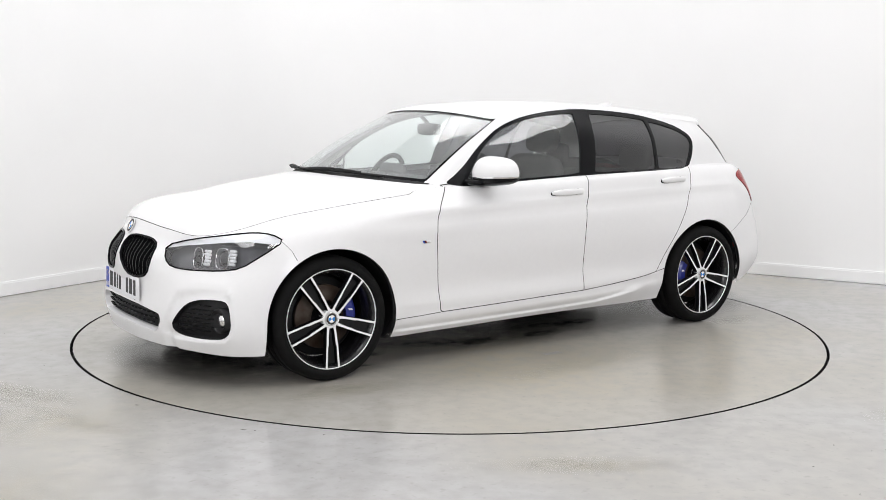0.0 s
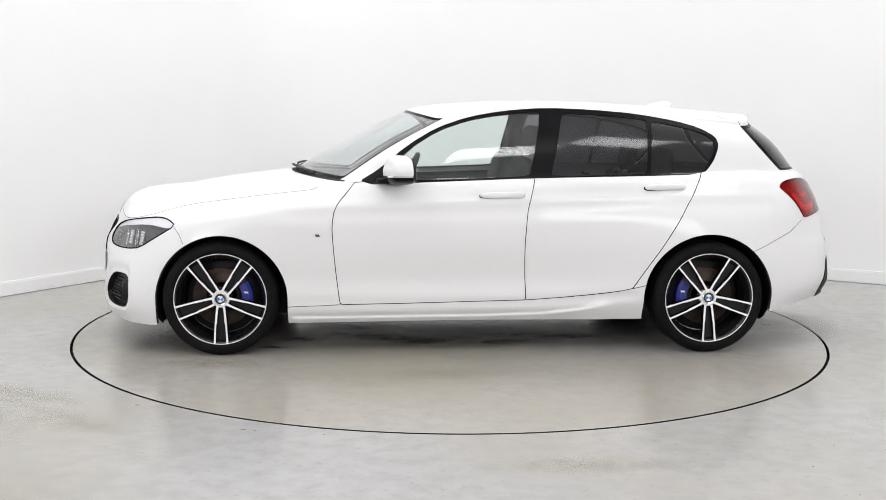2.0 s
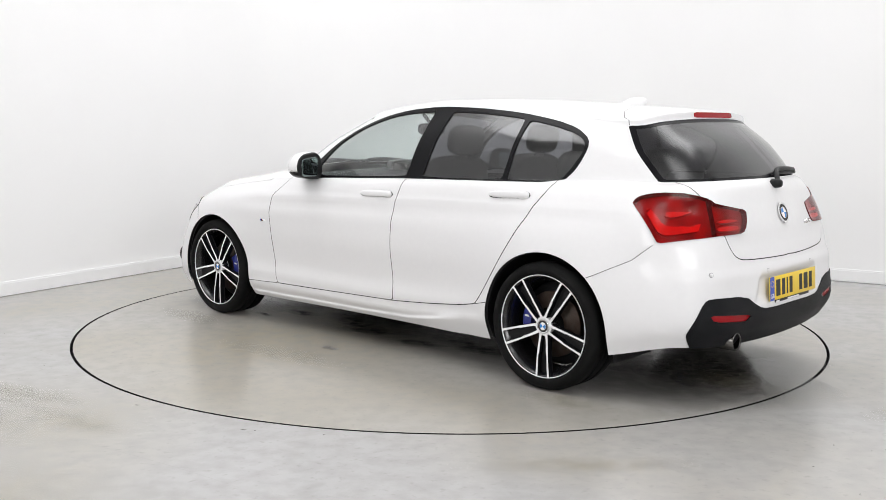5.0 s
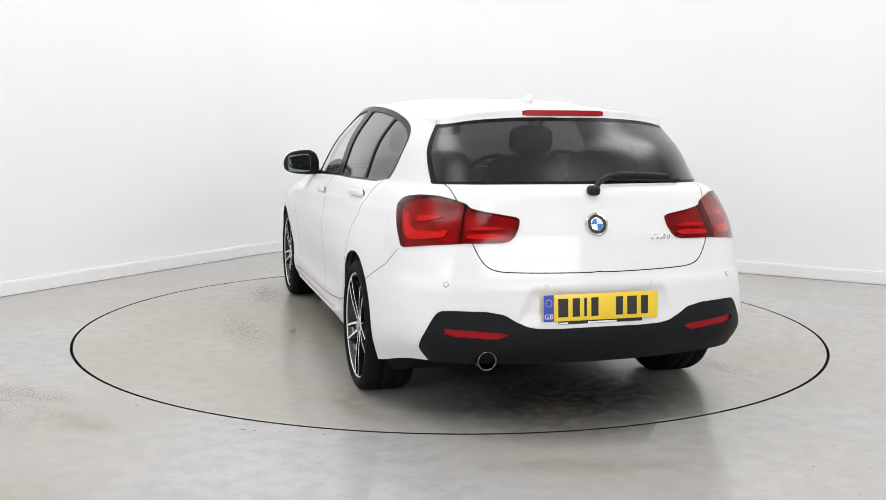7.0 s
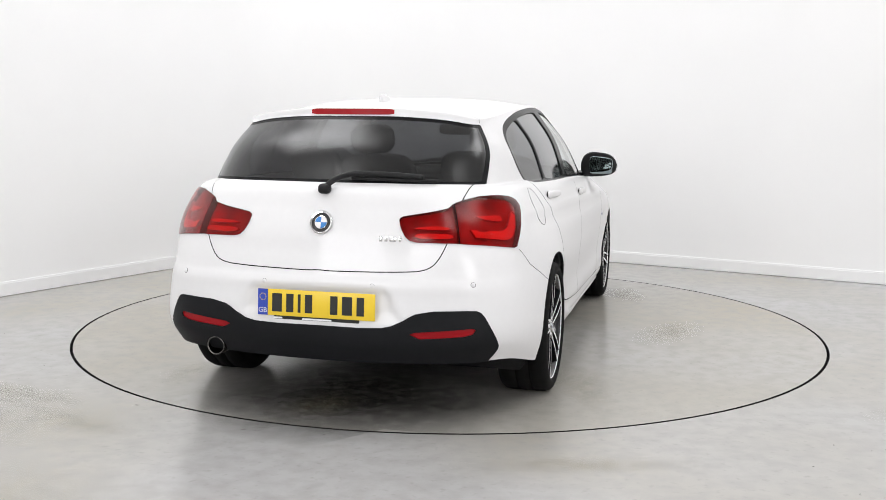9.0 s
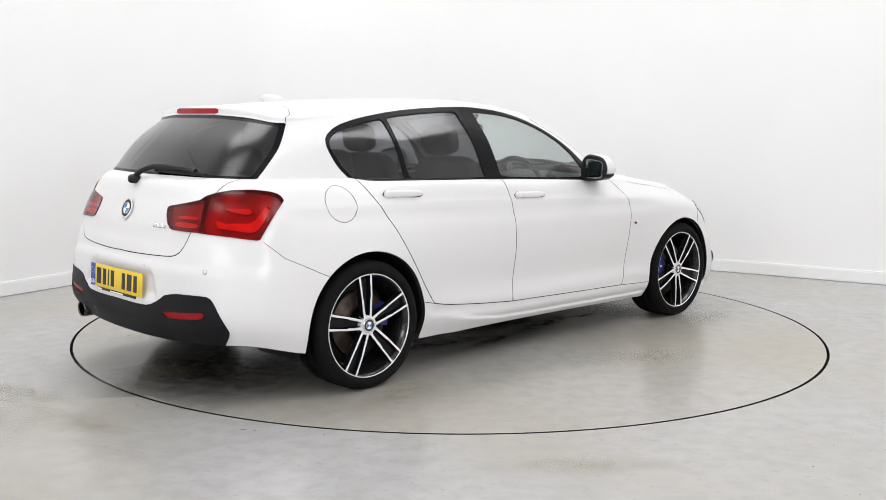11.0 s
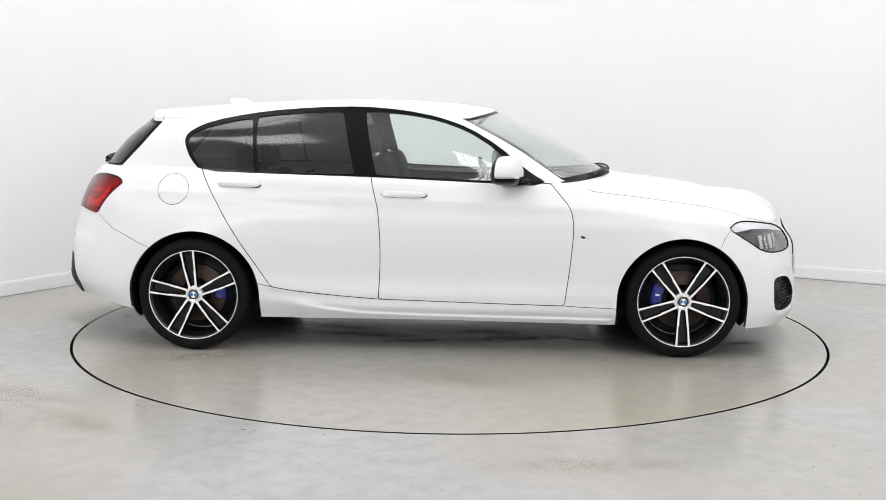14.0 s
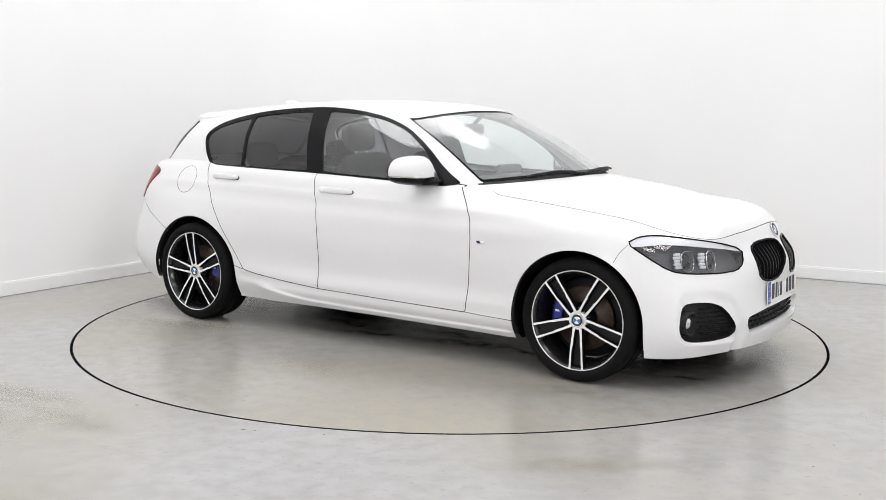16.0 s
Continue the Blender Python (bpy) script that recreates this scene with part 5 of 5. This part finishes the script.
# damp spots and smears; the widest spots and big sheets paint under-car shade
FLOOR_PATCHES = [(.50, .40, .62, .13, WET_SHADE), (-.45, .38, .52, .12, WET_SHADE), (.45, -.42, .60, .13, WET_SHADE), (-.45, -.40, .50, .12, WET_SHADE), (1.35, .35, .35, .15, WET_SHADE), (1.35, -.35, .35, .15, WET_SHADE),
        (.95, .46, .22, .09, WET_SHADE), (.19, .52, .30, .12, WET_SHADE), (1.09, .66, .12, .05, WET_SHADE), (-.25, .55, .26, .09, WET_SHADE), (.66, .10, .30, .14, WET_SHADE), (-.6, .45, .3, .1, WET_SHADE),
        (-.58, -.20, .30, .13, WET_SHADE), (.35, -.28, .32, .13, WET_SHADE), (1.80, -.44, .15, .05, WET_SHADE), (.83, -.42, .20, .07, WET_SHADE), (-.15, -.55, .3, .08, WET_SHADE),
        (-1.55, .0, 1.0, 1.0, UNDER_SHADE), (0, .0, 1.5, 1.0, UNDER_SHADE), (1.55, .0, 1.0, 1.0, UNDER_SHADE),
        (-1.5, .95, .35, .16, SMEAR), (-1.2, -1.0, .5, .2, SMEAR), (1.3, 1.05, .45, .16, SMEAR), (1.4, -1.0, .4, .18, SMEAR), (-1.9, .1, .3, .2, SMEAR), (.2, 1.3, .6, .2, SMEAR), (.1, -1.35, .6, .22, SMEAR)]
PRINT = material("grey_rubber_print", (0.20, 0.19, 0.18), rough=0.5, vary=0.3, scale=120)
table_marks()


def floor_specks():
    rnd = random.Random(7)
    extra = []
    while len(extra) < 34:
        x, y, r = rnd.uniform(-3, 3), rnd.uniform(-3.9, .6), rnd.uniform(.002, .0045)
        if math.hypot(x, y) > TABLE_R + .05:
            extra.append((x, y, r, r * rnd.uniform(.4, .9)))
    for i, (x, y, rx, ry) in enumerate(((-1.40, -1.89, .011, .006), (-.85, -2.23, .012, .005), (-.80, -2.24, .004, .003), (1.9, -1.9, .005, .003), (1.55, -2.35, .005, .004), (-2.1, -1.2, .005, .003)) + tuple(extra)):
        V, F = blotch(rx, ry, 50 + i, 16)
        V = [(p[0], p[1], .002 if j == 0 else .0) for j, p in enumerate(V)]
        ob = part("grit", V, F, DIRT, None, m=pose(x, y, .0008))
        tagged(ob, "small dark crumb of grit on the floor", "grit", group="grit on the floor")


floor_specks()


def floor_marks():
    """Dried yellowish smears and one long thin scratch on the still floor."""
    base = bpy.data.objects["floor"]
    for i, (x, y, rx, ry, turn) in enumerate(((-2.5, -1.9, 1.6, .75, -14), (-1.9, -2.9, 1.3, .6, -8), (-2.05, -1.70, .55, .16, -25), (-2.3, -2.1, .45, .14, -20), (-1.55, -2.15, .40, .12, -30), (2.1, -1.9, .5, .15, 30), (.5, -2.6, .6, .14, 4))):
        V, F = blotch(rx, ry, 90 + i)
        part("stain", V, F, SMEAR, base, "faint dried yellowish smear", m=pose(x, y, .0006 + .0003 * i, 0, 0, turn), smooth=False)
    V, F, n, w = [], [], 24, .0007
    for i in range(n + 1):
        u = i / n
        x = -1.9 + 1.2 * u
        y = -2.2 - .70 * u + .05 * math.sin(math.pi * u)
        V += [(x, y - w * math.sin(math.pi * u), .001), (x, y + w * math.sin(math.pi * u) + .0002, .001)]
    F = [(2 * i, 2 * i + 2, 2 * i + 3, 2 * i + 1) for i in range(n)]
    part("scratch", V, F, PRINT, base, "thin grey scratch", smooth=False)


floor_marks()


def ceiling_lights():
    for lx, ly in LAMPS:
        root = new("ceiling_light")
        root.matrix_basis = pose(lx, ly, CEIL)
        tagged(root, "square soft studio light under the ceiling", "ceiling light", group="studio lights")
        bm = bmesh.new()
        for x0, x1, y0, y1 in ((-.90, .90, .86, .90), (-.90, .90, -.90, -.86), (-.90, -.86, -.86, .86), (.86, .90, -.86, .86)):
            box(bm, x0, x1, y0, y1, -.14, 0)
        bm_part("frame", bm, CEILING, root, smooth=False)


ceiling_lights()


# housings and stands made up for the two added fill lamps
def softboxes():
    for sx, sy, sz in ADDED_FILLS:
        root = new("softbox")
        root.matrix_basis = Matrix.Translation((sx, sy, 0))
        tagged(root, "added unseen fill lamp, softbox form on a black stand", "softbox", group="softboxes beside the camera")
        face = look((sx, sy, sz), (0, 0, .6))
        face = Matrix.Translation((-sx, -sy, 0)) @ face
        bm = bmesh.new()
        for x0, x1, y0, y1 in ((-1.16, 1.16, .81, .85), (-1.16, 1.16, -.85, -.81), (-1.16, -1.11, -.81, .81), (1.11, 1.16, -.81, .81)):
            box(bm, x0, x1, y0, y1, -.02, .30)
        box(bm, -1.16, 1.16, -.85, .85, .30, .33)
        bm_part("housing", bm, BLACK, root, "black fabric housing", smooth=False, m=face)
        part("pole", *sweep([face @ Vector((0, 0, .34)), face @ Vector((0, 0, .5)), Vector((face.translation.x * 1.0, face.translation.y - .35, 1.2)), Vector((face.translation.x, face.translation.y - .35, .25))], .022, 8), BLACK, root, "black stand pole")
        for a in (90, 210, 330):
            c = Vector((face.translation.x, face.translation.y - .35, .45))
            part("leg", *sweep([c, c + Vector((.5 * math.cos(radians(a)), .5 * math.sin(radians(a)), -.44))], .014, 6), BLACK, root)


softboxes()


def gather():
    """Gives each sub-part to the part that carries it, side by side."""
    kids = [o for o in CAR.children if o.type == "MESH"]

    def mid(o):
        c = sum((Vector(b) for b in o.bound_box), Vector()) / 8
        return o.matrix_basis @ c
    owner = {"front_door_glass": "front_door", "door_card": "front_door", "rear_door_glass": "rear_door", "door_handle": "door", "door_handle_cup": "door", "handle_shadow_gap": "door", "handle_end": "door", "door_lock": "door", "handle_end_gap": "door",
             "headlamp_lens": "headlamp_bezel", "headlamp_seal": "headlamp_bezel", "lamp_seam": "tail_lamp", "light_bar": "headlamp_bezel", "headlamp_housing": "headlamp_bezel", "projector_ring": "headlamp_bezel", "projector_lens": "headlamp_bezel",
             "reflector_fin": "headlamp_bezel", "tail_lamp_edge": "tail_lamp", "light_guide": "tail_lamp", "reversing_lamp": "tail_lamp", "tailgate_light_guide": "tailgate_lamp", "tail_lamp_cover": "tail_lamp", "tailgate_lamp_cover": "tailgate_lamp", "light_guide_side": "tail_lamp", "tailgate_light_guide_side": "tailgate_lamp",
             "tailgate_lamp_edge": "tailgate_lamp", "mirror_indicator": "mirror_cap", "mirror_base": "mirror_cap", "mirror_bezel": "mirror_cap", "mirror_glass": "mirror_cap", "mirror_arm": "mirror_cap",
             "fog_bezel": "fog_grille", "fog_lamp": "fog_grille", "fog_grille_slat": "fog_grille", "fog_grille_recess": "fog_grille", "grille_bar": "kidney_mesh", "grille_frame": "kidney_mesh",
             "kidney_mesh_recess": "kidney_mesh", "intake_slat": "intake_backing", "intake_cheek": "intake_backing", "sensor_ring": "parking_sensor", "exhaust_inside": "exhaust_tip",
             "quarter_glass": "window_frame", "glass_seal": "window_frame", "rear_window": "tailgate", "rear_window_border": "tailgate", "model_mark": "tailgate",
             "high_brake_lamp": "spoiler", "diffuser_recess": "diffuser", "reflector_recess": "reflector", "windscreen_border": "windscreen", "rear_wiper_blade": "rear_wiper_arm",
             "rear_wiper_spindle": "rear_wiper_arm", "wiper_arm": "wiper_blade", "mirror_stalk": "rear_view_mirror"}
    plain = lambda o: o.name.split(".")[0]
    by = {}
    for o in kids:
        by.setdefault(plain(o), []).append(o)
    for o in kids:
        want = owner.get(plain(o))
        if not want:
            continue
        m = mid(o)
        if want == "door":
            want = "front_door" if m.x > -.6 else "rear_door"
        best = min(by[want], key=lambda q: (mid(q) - m).length)
        o.parent = best


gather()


# ================= movement =================
def motions():
    rows_car, rows_table = [], []
    for t, a in TURN:
        turn = Matrix.Rotation(radians(a), 4, "Z")
        rows_table.append((t, turn))
        rows_car.append((t, turn @ Matrix.Translation(CAR_AT) @ Matrix.Rotation(radians(CAR_HEADING), 4, "Z")))
    walk(CAR, rows_car)
    walk(TURNTABLE, rows_table)


motions()
